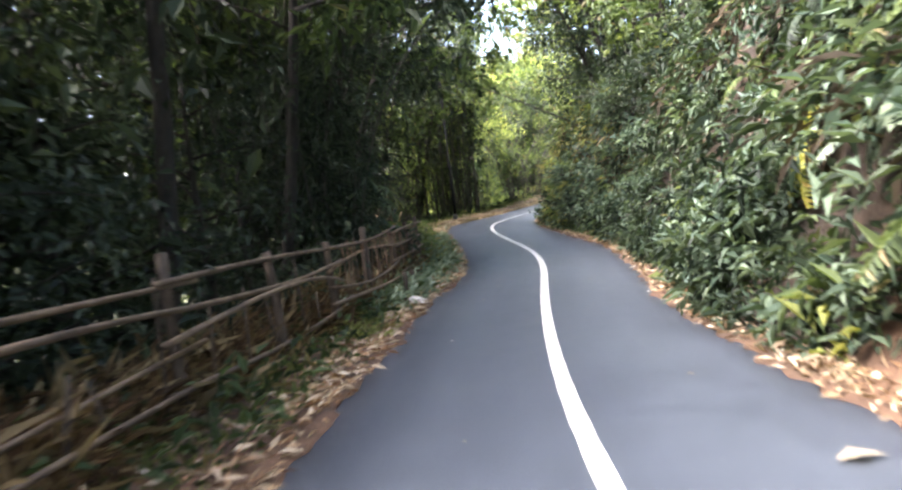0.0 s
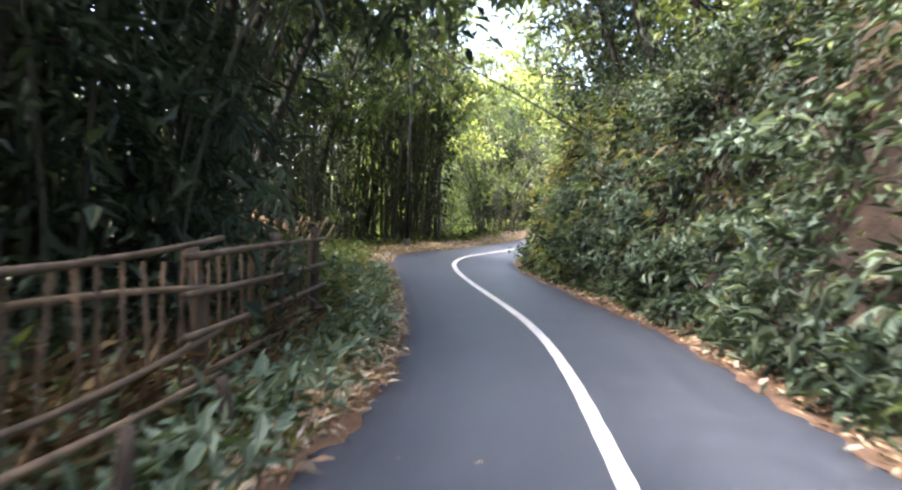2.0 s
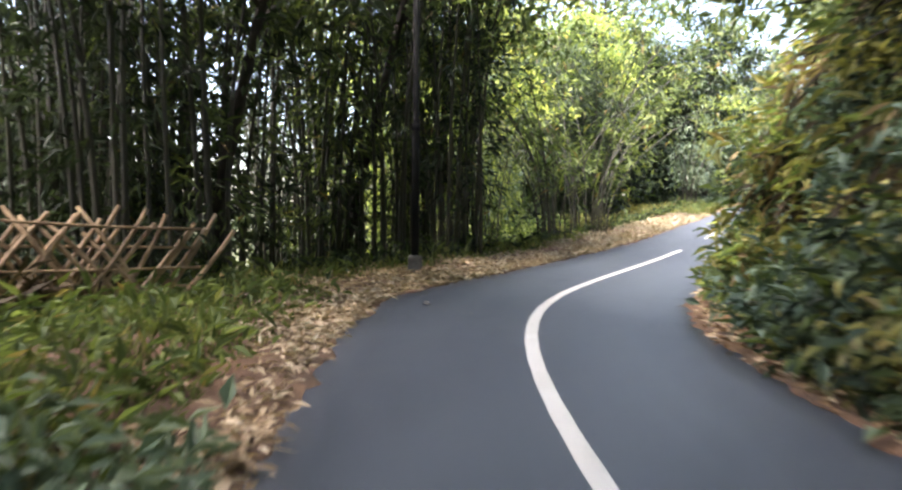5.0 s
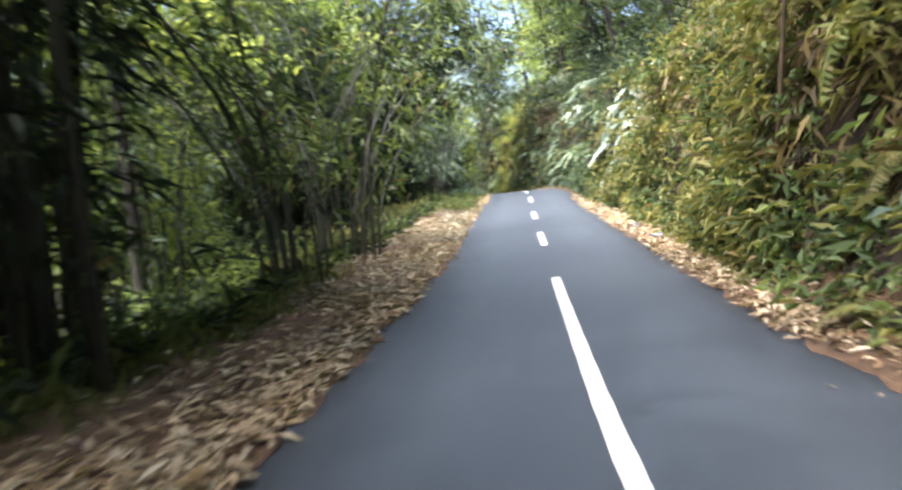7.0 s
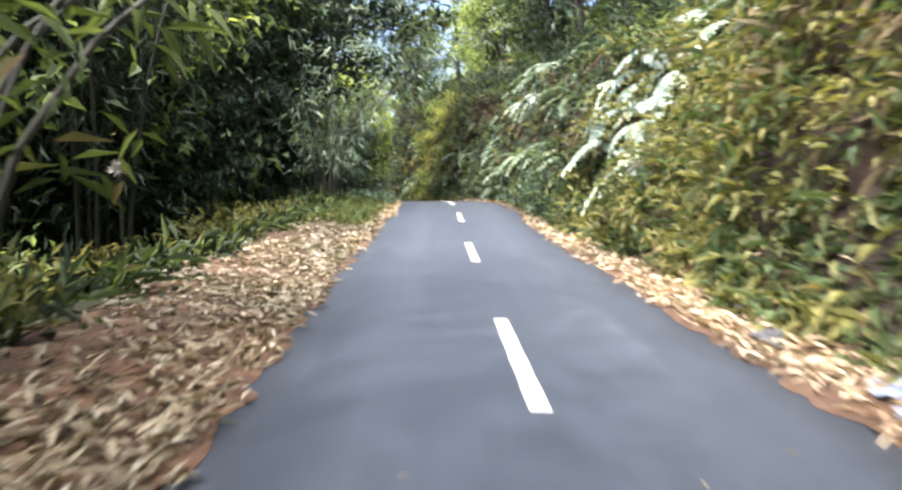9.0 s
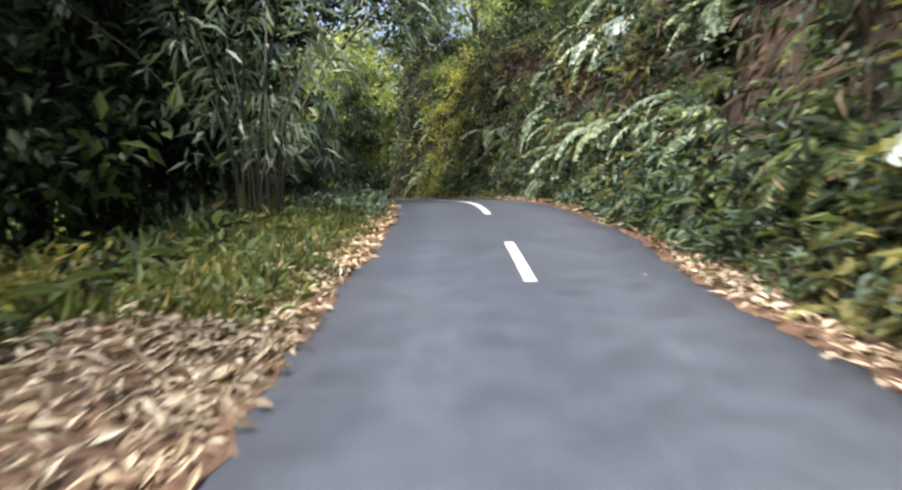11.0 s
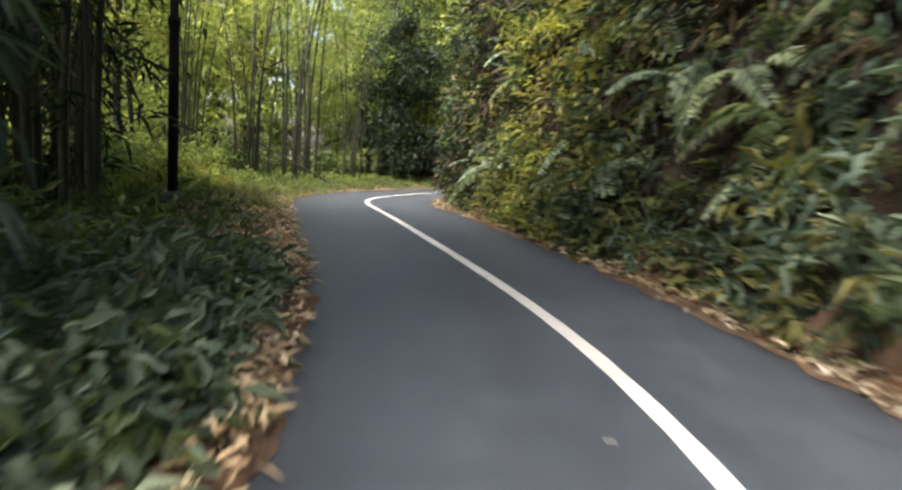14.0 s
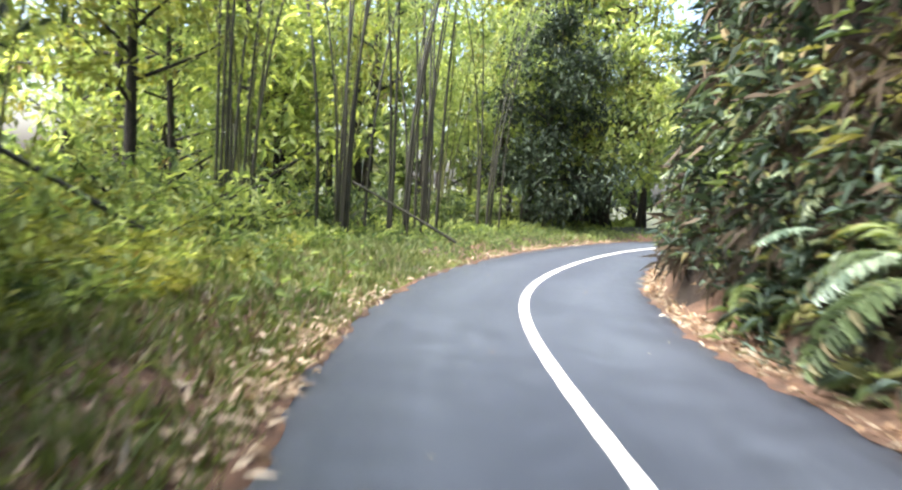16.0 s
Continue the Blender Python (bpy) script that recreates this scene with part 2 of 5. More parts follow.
def paint_material():
    m, t, b = nodes_of("road_paint")
    wear = noise_node(t, 55, 5, 0.7, coords="World")
    dirt = noise_node(t, 2.0, 4, coords="World")
    c = ramp(t, [(0.3, (0.30, 0.30, 0.30)), (0.42, (0.49, 0.49, 0.48))], wear)
    c = blend(t, "MULTIPLY", c, ramp(t, [(0.3, (0.82, 0.82, 0.8)), (0.7, (1, 1, 1))], dirt), 1.0)
    t.links.new(c, b.inputs["Base Color"])
    b.inputs["Roughness"].default_value = 0.6
    bump(t, wear, 0.3, 0.003, b)
    return m


ASPHALT, PAINT = asphalt_material(), paint_material()
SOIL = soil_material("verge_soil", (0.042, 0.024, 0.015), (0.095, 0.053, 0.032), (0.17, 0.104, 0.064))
# dark brown; the shade of gaps in the bank is in the colour too
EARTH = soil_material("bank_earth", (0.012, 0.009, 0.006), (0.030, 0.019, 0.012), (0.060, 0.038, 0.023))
FLOOR = soil_material("mossy_forest_floor", (0.016, 0.018, 0.009), (0.038, 0.046, 0.019), (0.07, 0.08, 0.033))
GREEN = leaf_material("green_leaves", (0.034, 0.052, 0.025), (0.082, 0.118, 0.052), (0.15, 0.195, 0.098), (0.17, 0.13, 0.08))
# dark leaf colour that also stands in for deep shade
DEEP = leaf_material("deep_green_shaded_leaves", (0.010, 0.018, 0.012), (0.026, 0.042, 0.028), (0.058, 0.082, 0.056), glow=0.2, rough=0.6)
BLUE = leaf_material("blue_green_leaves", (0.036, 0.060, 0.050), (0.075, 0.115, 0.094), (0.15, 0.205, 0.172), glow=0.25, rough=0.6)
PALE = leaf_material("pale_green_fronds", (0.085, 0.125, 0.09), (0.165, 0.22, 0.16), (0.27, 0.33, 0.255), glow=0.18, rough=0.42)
# glare off the fronds is put into this near-white leaf colour
SILVER = leaf_material("silvery_glare_leaves", (0.21, 0.27, 0.24), (0.36, 0.43, 0.40), (0.53, 0.59, 0.57), glow=0.15, rough=0.35)
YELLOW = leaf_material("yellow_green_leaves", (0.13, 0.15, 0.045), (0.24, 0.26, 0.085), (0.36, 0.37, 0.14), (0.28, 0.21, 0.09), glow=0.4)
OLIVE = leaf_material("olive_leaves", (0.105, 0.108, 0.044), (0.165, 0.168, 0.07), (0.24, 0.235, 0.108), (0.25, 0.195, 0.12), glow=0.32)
# pale colour and strong glow put distance haze and bright light into leaves
SPRING = leaf_material("hazy_bright_leaves", (0.11, 0.16, 0.075), (0.23, 0.29, 0.135), (0.37, 0.43, 0.22), glow=0.55)
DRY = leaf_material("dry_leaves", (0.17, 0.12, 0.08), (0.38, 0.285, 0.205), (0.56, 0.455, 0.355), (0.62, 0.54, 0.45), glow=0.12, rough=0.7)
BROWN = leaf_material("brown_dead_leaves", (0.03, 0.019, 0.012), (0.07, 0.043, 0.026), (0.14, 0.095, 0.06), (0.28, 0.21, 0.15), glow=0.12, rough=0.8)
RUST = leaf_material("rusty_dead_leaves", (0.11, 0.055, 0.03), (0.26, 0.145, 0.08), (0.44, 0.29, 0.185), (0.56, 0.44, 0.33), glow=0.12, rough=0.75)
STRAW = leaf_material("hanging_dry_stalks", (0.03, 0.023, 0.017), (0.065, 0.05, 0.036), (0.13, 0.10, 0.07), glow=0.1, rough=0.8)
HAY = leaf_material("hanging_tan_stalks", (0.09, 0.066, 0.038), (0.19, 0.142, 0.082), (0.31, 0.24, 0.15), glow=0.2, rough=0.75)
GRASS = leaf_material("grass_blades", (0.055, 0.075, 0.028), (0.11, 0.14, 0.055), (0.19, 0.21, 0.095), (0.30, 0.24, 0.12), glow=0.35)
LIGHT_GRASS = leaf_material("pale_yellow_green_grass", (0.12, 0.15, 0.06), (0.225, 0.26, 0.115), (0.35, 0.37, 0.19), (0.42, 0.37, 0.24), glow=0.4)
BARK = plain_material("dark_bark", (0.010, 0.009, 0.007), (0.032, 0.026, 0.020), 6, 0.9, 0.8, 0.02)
# culms split by light: CULM holds deep shade, CULM_LIGHT bright light
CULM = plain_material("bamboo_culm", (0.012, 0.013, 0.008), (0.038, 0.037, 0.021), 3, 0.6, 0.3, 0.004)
CULM_LIGHT = plain_material("lit_bamboo_culm", (0.055, 0.065, 0.02), (0.12, 0.125, 0.04), 3, 0.5, 0.3, 0.004)
RAIL = plain_material("weathered_bamboo_rail", (0.065, 0.043, 0.026), (0.20, 0.14, 0.086), 5, 0.75, 0.5, 0.006)
SLAT = plain_material("split_bamboo", (0.16, 0.10, 0.055), (0.40, 0.28, 0.17), 5, 0.75, 0.5, 0.006)
POSTWOOD = plain_material("old_post_wood", (0.035, 0.026, 0.018), (0.09, 0.065, 0.045), 7, 0.9, 0.7, 0.01)
POLE = plain_material("black_painted_steel", (0.008, 0.008, 0.009), (0.014, 0.014, 0.016), 4, 0.8, 0.2, 0.002, spec=0.15)
CONCRETE = plain_material("grey_concrete", (0.07, 0.07, 0.07), (0.15, 0.15, 0.145), 6, 0.9, 0.5, 0.006)
STAKE = plain_material("brown_split_stakes", (0.06, 0.036, 0.02), (0.17, 0.108, 0.062), 5, 0.8, 0.5, 0.006)
RED_EARTH = soil_material("red_earth", (0.10, 0.045, 0.022), (0.20, 0.09, 0.045), (0.28, 0.14, 0.075))
STONE = plain_material("dark_stone", (0.035, 0.036, 0.04), (0.085, 0.085, 0.09), 8, 0.85, 0.7, 0.01)
BLUE_BAG = plain_material("pale_blue_plastic", (0.17, 0.22, 0.36), (0.38, 0.44, 0.58), 9, 0.45, 0.6, 0.02)
GREY_SCRAP = plain_material("faded_paper", (0.12, 0.12, 0.12), (0.24, 0.235, 0.23), 9, 0.8, 0.5, 0.01)
WHITE_BAG = plain_material("dirty_white_plastic", (0.42, 0.40, 0.37), (0.68, 0.66, 0.62), 6, 0.5, 0.6, 0.02)


# ---------- mesh helpers ----------
def mesh_of(name, verts, faces, material, shade=False):
    me = bpy.data.meshes.new(name)
    me.from_pydata(np.asarray(verts, float).reshape(-1, 3).tolist(), [], faces if isinstance(faces, list) else faces.tolist())
    me.materials.append(material)
    if shade:
        me.polygons.foreach_set("use_smooth", [True] * len(me.polygons))
    me.update()
    return me


def part(name, me, parent, label="", m=None):
    """A mesh as one part under a thing or under another part."""
    ob = new(name, me)
    ob.parent = parent
    if m is not None:
        ob.matrix_local = m
    return tagged(ob, label)


def unit(v):
    return v / np.maximum(np.linalg.norm(v, axis=-1, keepdims=True), 1e-9)


def leaves(base, way, up, length, width, sag=0.15, full=True):
    """Pointed leaves, folded along the middle. full: five corners and four faces, else four and two."""
    base, way = np.asarray(base, float), unit(np.asarray(way, float))
    side = unit(np.cross(way, up))
    nor = np.cross(side, way)
    length, width = np.broadcast_to(length, len(base))[:, None], np.broadcast_to(width, len(base))[:, None]
    n = len(base)
    mid = base + way * length * 0.42
    tip = base + way * length - nor * length * sag
    lift = nor * width * 0.18
    a, b = mid + side * width / 2 + lift, mid - side * width / 2 + lift
    k = np.arange(n)[:, None]
    if full:
        v = np.stack([base, a, b, mid - nor * length * sag * 0.15, tip], 1).reshape(-1, 3)
        f = np.concatenate([k * 5 + np.array(q) for q in ((0, 1, 3), (0, 3, 2), (3, 1, 4), (2, 3, 4))])
    else:
        v = np.stack([base, a, tip, b], 1).reshape(-1, 3)
        f = np.concatenate([k * 4 + np.array(q) for q in ((0, 1, 2), (0, 2, 3))])
    return v, f


def join(pieces):
    vs, fs, n = [], [], 0
    for v, f in pieces:
        v = np.asarray(v, float).reshape(-1, 3)
        vs.append(v)
        fs += [[i + n for i in q] for q in (f if isinstance(f, list) else f.tolist())]
        n += len(v)
    return np.concatenate(vs), fs


def tube(points, radii, sides=7, rings=None):
    """A tapered tube along points; closed at both ends."""
    p = np.asarray(points, float)
    t = unit(np.gradient(p, axis=0))
    ref = np.array([1.0, 0.13, 0.07]) if abs(t[0][0]) < 0.8 else np.array([0.0, 1.0, 0.1])
    a = unit(np.cross(t, ref))
    b = np.cross(t, a)
    w = np.arange(sides) / sides * 2 * np.pi
    r = np.broadcast_to(radii, len(p))[:, None, None]
    v = p[:, None] + (np.cos(w)[None, :, None] * a[:, None] + np.sin(w)[None, :, None] * b[:, None]) * r
    f = []
    for i in range(len(p) - 1):
        for j in range(sides):
            k = (j + 1) % sides
            f.append([i * sides + j, i * sides + k, (i + 1) * sides + k, (i + 1) * sides + j])
    f.append(list(range(sides))[::-1])
    f.append([(len(p) - 1) * sides + j for j in range(sides)])
    return v.reshape(-1, 3), f


def ring_radii(n_seg, r0, r1):
    """Positions and radii of a bamboo stem with raised nodes."""
    pos, rad = [], []
    for i in range(n_seg):
        a, b = i / n_seg, (i + 1) / n_seg
        r = r0 + (r1 - r0) * a
        pos += [a, a + (b - a) * 0.08]
        rad += [r * 1.15, r * 0.96]
    return np.array(pos + [1.0]), np.array(rad + [r1])

# ---------- ground, road, markings ----------
rng = np.random.RandomState(3)


def ground_sheet():
    """One sheet: fine near the road, coarse out to the horizon."""
    def axis(lo, hi, fine):
        a = list(np.arange(lo, hi + 1e-6, fine))
        out, step = [], 1.5
        while step < 900:
            out.append(step)
            step *= 1.55
        return np.array([lo - v for v in out[::-1]] + a + [hi + v for v in out])
    xs, ys = axis(RX.min() - 9, RX.max() + 9, 0.45), axis(RY.min() - 4, RY.max() + 9, 0.45)
    gx, gy = np.meshgrid(xs, ys)
    z = ground(gx, gy)
    z = np.clip(z, -14, 34)
    v = np.stack([gx, gy, z], -1).reshape(-1, 3)
    nx, ny = len(xs), len(ys)
    a = (np.arange(ny - 1)[:, None] * nx + np.arange(nx - 1)).ravel()
    f = np.stack([a, a + 1, a + nx + 1, a + nx], 1)
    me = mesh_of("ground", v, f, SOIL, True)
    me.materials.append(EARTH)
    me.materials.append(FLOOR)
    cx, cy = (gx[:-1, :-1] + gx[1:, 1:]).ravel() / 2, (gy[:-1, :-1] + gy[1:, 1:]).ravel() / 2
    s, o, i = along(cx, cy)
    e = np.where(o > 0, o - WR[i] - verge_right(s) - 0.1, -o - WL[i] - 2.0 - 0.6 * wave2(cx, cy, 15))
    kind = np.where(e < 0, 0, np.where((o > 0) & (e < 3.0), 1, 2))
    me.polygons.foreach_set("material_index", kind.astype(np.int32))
    me.update()
    ob = new("ground", me)
    return tagged(ob, "brown forest soil rising to a cut bank", "ground", kind="structure")


ground_sheet()


def road_slab():
    cols = 11
    u = np.linspace(-1, 1, cols)
    rag_l = 0.045 * wave(S * 2.1, 11) + 0.02 * wave(S * 7, 12)
    rag_r = 0.045 * wave(S * 2.3, 13) + 0.02 * wave(S * 6, 14)
    v = []
    for i in range(len(S)):
        o = np.where(u < 0, u * (WL[i] + rag_l[i]), u * (WR[i] + rag_r[i]))
        o = np.concatenate([[o[0] - 0.03], o, [o[-1] + 0.03]])
        z = RZ[i] - 0.004 * np.concatenate([[20], np.abs(u) ** 3, [20]])
        v.append(np.stack([RX[i] + o * np.cos(TH[i]), RY[i] + o * np.sin(TH[i]), z], 1))
    n = cols + 2
    a = (np.arange(len(S) - 1)[:, None] * n + np.arange(n - 1)).ravel()
    f = np.stack([a, a + 1, a + n + 1, a + n], 1)
    me = mesh_of("road", np.array(v), f, ASPHALT, True)
    across, far = np.tile(np.concatenate([[0], (u + 1) / 2, [1]]), len(S)), np.repeat(S, n)
    corner = np.zeros(len(me.loops), np.int32)
    me.loops.foreach_get("vertex_index", corner)
    me.uv_layers.new(name="lane").data.foreach_set("uv", np.stack([across[corner], far[corner]], 1).ravel())
    ob = new("road", me)
    return tagged(ob, "narrow grey asphalt road with crumbling edges", "road", kind="structure")


road_slab()


def stripe(name, s0, s1, label):
    """White paint on the middle of the road, 12 cm wide."""
    s = np.linspace(s0, s1, max(3, int((s1 - s0) / 0.25)))
    v = []
    for k, q in enumerate(s):
        w = 0.06 + 0.003 * math.sin(q * 9)
        for o in (-w, w):
            x, y = put(q, o)
            v.append((x, y, float(np.interp(q, S, RZ)) + 0.003))
    f = [[2 * i, 2 * i + 1, 2 * i + 3, 2 * i + 2] for i in range(len(s) - 1)]
    return tagged(new(name, mesh_of(name, v, f, PAINT)), label, "road marking", kind="structure")


stripe("centre_line", -17, 36.39, "continuous white centre line painted on asphalt")
for a, b in ((39.74, 41.87), (45.33, 47.60), (51.27, 53.62)):
    stripe("centre_dash", a, b, "short white dash painted on asphalt")
stripe("centre_line", 57.35, 116, "continuous white centre line painted on asphalt")


# ---------- loose cover: litter, grass, bank leaves ----------
def stuff(name, pieces, material, label, category):
    v, f = pieces
    return tagged(new(name, mesh_of(name, v, f, material)), label, category, kind="stuff")


def soil_film(side):
    """Thin washed-on soil over the ragged edge of the asphalt."""
    s = np.arange(-16, 112, 0.12)
    e = np.abs(edge_of(s, side))
    inner = e - 0.03 - 0.07 * np.clip(0.5 + wave(s * 1.9, 71 + side), 0, 2) - 0.06 * wave(s * 6.3, 74 + side) - 0.03 * wave(s * 19, 77 + side)
    v = []
    for q, o in ((s, inner), (s, e + 0.02), (s, e + 0.14)):
        x, y = put(q, side * o)
        v.append(np.stack([x, y, np.interp(q, S, RZ)], 1))
    v[0][:, 2] += 0.001
    v[1][:, 2] += 0.010
    v[2][:, 2] -= 0.03
    n = len(s)
    a = np.arange(n - 1)
    f = np.concatenate([np.stack([k * n + a, k * n + a + 1, (k + 1) * n + a + 1, (k + 1) * n + a], 1) for k in (0, 1)])
    ob = new("verge_soil", mesh_of("verge_soil", np.concatenate(v), f, SOIL, True))
    return tagged(ob, "reddish soil washed over the asphalt edge", "soil", kind="structure")


def strew(s, o, lift, length, width, flat=0.25, full=False):
    """Fallen leaves lying about on the ground."""
    x, y = put(s, o)
    n = len(s)
    z = ground(x, y)
    w = rng.uniform(0, 6.283, n)
    way = np.stack([np.cos(w), np.sin(w), rng.normal(0, flat, n)], 1)
    up = unit(np.stack([rng.normal(0, 0.5, n), rng.normal(0, 0.5, n), np.ones(n)], 1))
    return leaves(np.stack([x, y, z + lift], 1), way, up, length, width, 0.1, full)


def edge_of(s, side):
    return -np.interp(s, S, WL) if side < 0 else np.interp(s, S, WR)


soil_film(-1)
soil_film(1)


def litter(side, n, s0, s1, wide, size, name, material=None):
    s = rng.uniform(s0, s1, n)
    d = np.abs(rng.normal(0.0, 0.5, n)) * wide + rng.uniform(-0.10, 0.05, n)
    # drifts: denser in uneven heaps
    keep = rng.uniform(0, 1, n) < 0.55 + 0.45 * wave(s * 1.7, 21 + side)
    s, d = s[keep], d[keep]
    n = len(s)
    o = edge_of(s, side) + side * d
    pieces = strew(s, o, 0.02 + np.abs(rng.normal(0, 0.03, n)) + 0.045 * (d < 0.0), rng.uniform(0.6, 1.4, n) * size, rng.uniform(0.7, 1.5, n) * size * 0.24, 0.3, True)
    stuff(name, pieces, material or DRY, "dry leaves drifted along the road edge", "leaf litter")


litter(1, 3500, -6, 34, 0.75, 0.12, "leaf_litter")
litter(1, 5000, -6, 34, 0.75, 0.11, "leaf_litter", RUST)
litter(1, 10000, 33, 52, 0.9, 0.134, "leaf_litter")
litter(1, 3500, 50, 95, 0.60, 0.12, "leaf_litter")
litter(1, 5000, 50, 95, 0.60, 0.11, "leaf_litter", RUST)
litter(-1, 2500, -6, 15, 0.8, 0.134, "leaf_litter")
litter(-1, 3500, -6, 15, 0.8, 0.12, "leaf_litter", RUST)
litter(-1, 3500, 14, 26, 0.5, 0.126, "leaf_litter")
litter(-1, 9500, 24, 37.5, 1.05, 0.143, "leaf_litter")
litter(-1, 4500, 26.6, 31, 2.8, 0.143, "leaf_litter")
litter(-1, 15000, 35, 54, 1.9, 0.143, "leaf_litter")
litter(-1, 3000, 52, 66, 0.45, 0.134, "leaf_litter")
litter(-1, 2700, 64, 71.5, 1.5, 0.118, "leaf_litter")
litter(-1, 3500, 12, 20, 0.9, 0.126, "leaf_litter")
litter(-1, 2500, 8, 20, 1.2, 0.126, "leaf_litter")
litter(1, 1500, 61.2, 64.8, 0.8, 0.109, "leaf_litter")
litter(-1, 1500, 71, 95, 0.5, 0.118, "leaf_litter")
litter(-1, 3000, 66, 77, 0.7, 0.118, "leaf_litter")
# a few single leaves blown onto the asphalt
s = rng.uniform(-2, 90, 80)
x, y = put(s, np.where(rng.uniform(0, 1, 80) < 0.5, -1, 1) * rng.uniform(0.4, 1.6, 80))
w = rng.uniform(0, 6.283, 80)
stuff("blown_leaves", leaves(np.stack([x, y, np.interp(s, S, RZ) + 0.012], 1), np.stack([np.cos(w), np.sin(w), w * 0], 1), np.tile([0.1, 0, 1.0], (80, 1)), rng.uniform(0.03, 0.08, 80), rng.uniform(0.01, 0.025, 80)), DRY, "single dry leaves lying on asphalt", "leaf litter")


def grass(n, s0, s1, near, far, tall, name, material=None, wide=0.012):
    s = rng.uniform(s0, s1, n)
    d = near + (far - near) * rng.uniform(0, 1, n) ** 1.2
    keep = rng.uniform(0, 1, n) < 0.6 + 0.5 * wave2(s * 1.3, d * 1.9, 33)
    s, d = s[keep], d[keep]
    n = len(s)
    x, y = put(s, edge_of(s, -1) - d)
    z = ground(x, y)
    way = np.stack([rng.normal(0, 0.45, n), rng.normal(0, 0.45, n), np.ones(n)], 1)
    pieces = leaves(np.stack([x, y, z - 0.02], 1), way, np.stack([np.sin(s * 99), np.cos(s * 99), s * 0], 1), tall * rng.uniform(0.4, 1.3, n) * (0.5 + 0.5 * smooth(near, near + 0.6, d)), wide * rng.uniform(0.7, 1.6, n), 0.35, False)
    stuff(name, pieces, material or GRASS, "low green grass and weeds on the verge", "grass")


grass(9000, -6, 15, 0.25, 1.6, 0.16, "verge_grass")
grass(5500, 6.5, 14.5, 0.1, 1.2, 0.15, "verge_grass", LIGHT_GRASS, wide=0.018)
grass(5500, 13, 20.5, 0.1, 2.0, 0.16, "verge_grass", LIGHT_GRASS, wide=0.02)
grass(6000, 14, 22, 0.15, 2.2, 0.16, "verge_grass", wide=0.02)
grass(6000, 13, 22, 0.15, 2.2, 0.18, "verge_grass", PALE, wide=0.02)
grass(3000, 13, 21, 0.1, 1.6, 0.18, "verge_grass", DRY, wide=0.014)
grass(16000, 19.5, 26.8, 0.55, 4.2, 0.15, "verge_grass", wide=0.02)
grass(16000, 50, 58, 0.15, 2.8, 0.20, "verge_grass", GRASS, wide=0.018)
grass(9000, 51, 65, 0.15, 2.8, 0.20, "verge_grass", wide=0.018)
grass(12000, 74, 98, 0.15, 5.0, 0.20, "verge_grass", LIGHT_GRASS, wide=0.025)
grass(26000, 71.0, 82, 0.0, 3.6, 0.20, "verge_grass", LIGHT_GRASS, wide=0.026)
grass(4000, 68, 80, 0.1, 2.4, 0.18, "verge_grass", DRY, wide=0.014)
grass(5000, 26, 38, 1.2, 3.0, 0.25, "verge_grass")


def tufts(s, o, out, per, length, width, spread, material, name, label, sag=0.3, droop=0.35, full=True):
    """Tufts of leaves on the bank that point at the road and hang."""
    n = len(s)
    x, y = put(s, o)
    z = ground(x, y)
    th = np.interp(s, S, TH)
    side = np.sign(o)
    to_road = np.stack([-side * np.cos(th), -side * np.sin(th), th * 0], 1)
    shift = rng.uniform(-0.05, out, n) * (0.10 + 1.9 * np.clip(0.45 + wave2(s * 1.3, o * 2.1, 88), 0, 1.2))
    room = np.abs(o) - np.where(o > 0, np.interp(s, S, WR), np.interp(s, S, WL)) - 0.28 - 0.3 * smooth(30, 36, s) * (1 - smooth(48, 52, s))
    shift = np.minimum(shift, np.maximum(room, -0.3))
    base = np.stack([x, y, z], 1) + to_road * shift[:, None] + np.stack([th * 0, th * 0, rng.uniform(-0.05, 0.12, n)], 1)
    base = np.repeat(base, per, 0)
    way = np.repeat(to_road, per, 0) + rng.normal(0, spread, (n * per, 3)) + np.array([0, 0, 0.25 - droop])
    base = base + rng.normal(0, 0.10, base.shape)
    up = unit(np.repeat(to_road, per, 0) * 0.5 + rng.normal(0, 0.35, (n * per, 3)) + np.array([0, 0, 1.0]))
    pieces = leaves(base, way, up, length * rng.uniform(0.6, 1.5, n * per), width * rng.uniform(0.7, 1.4, n * per), sag, full)
    stuff(name, pieces, material, label, "undergrowth")


# bare dark earth in the bank, some in place of shaded gaps: arc length, height share and half sizes
HOLLOWS = ((63.0, 0.03, 0.75, 0.07), (79.0, 0.5, 0.9, 0.2), (32.0, 0.7, 1.0, 0.25), (23.0, 0.5, 0.8, 0.2), (14.0, 0.75, 1.0, 0.2), (9.5, 0.5, 0.6, 0.14), (38.0, 0.4, 0.6, 0.16), (53.0, 0.62, 1.2, 0.3), (56.2, 0.8, 0.8, 0.2), (66.0, 0.6, 0.9, 0.2), (68.0, 0.85, 0.7, 0.2), (76.0, 0.55, 0.9, 0.22), (83.0, 0.6, 0.9, 0.2))


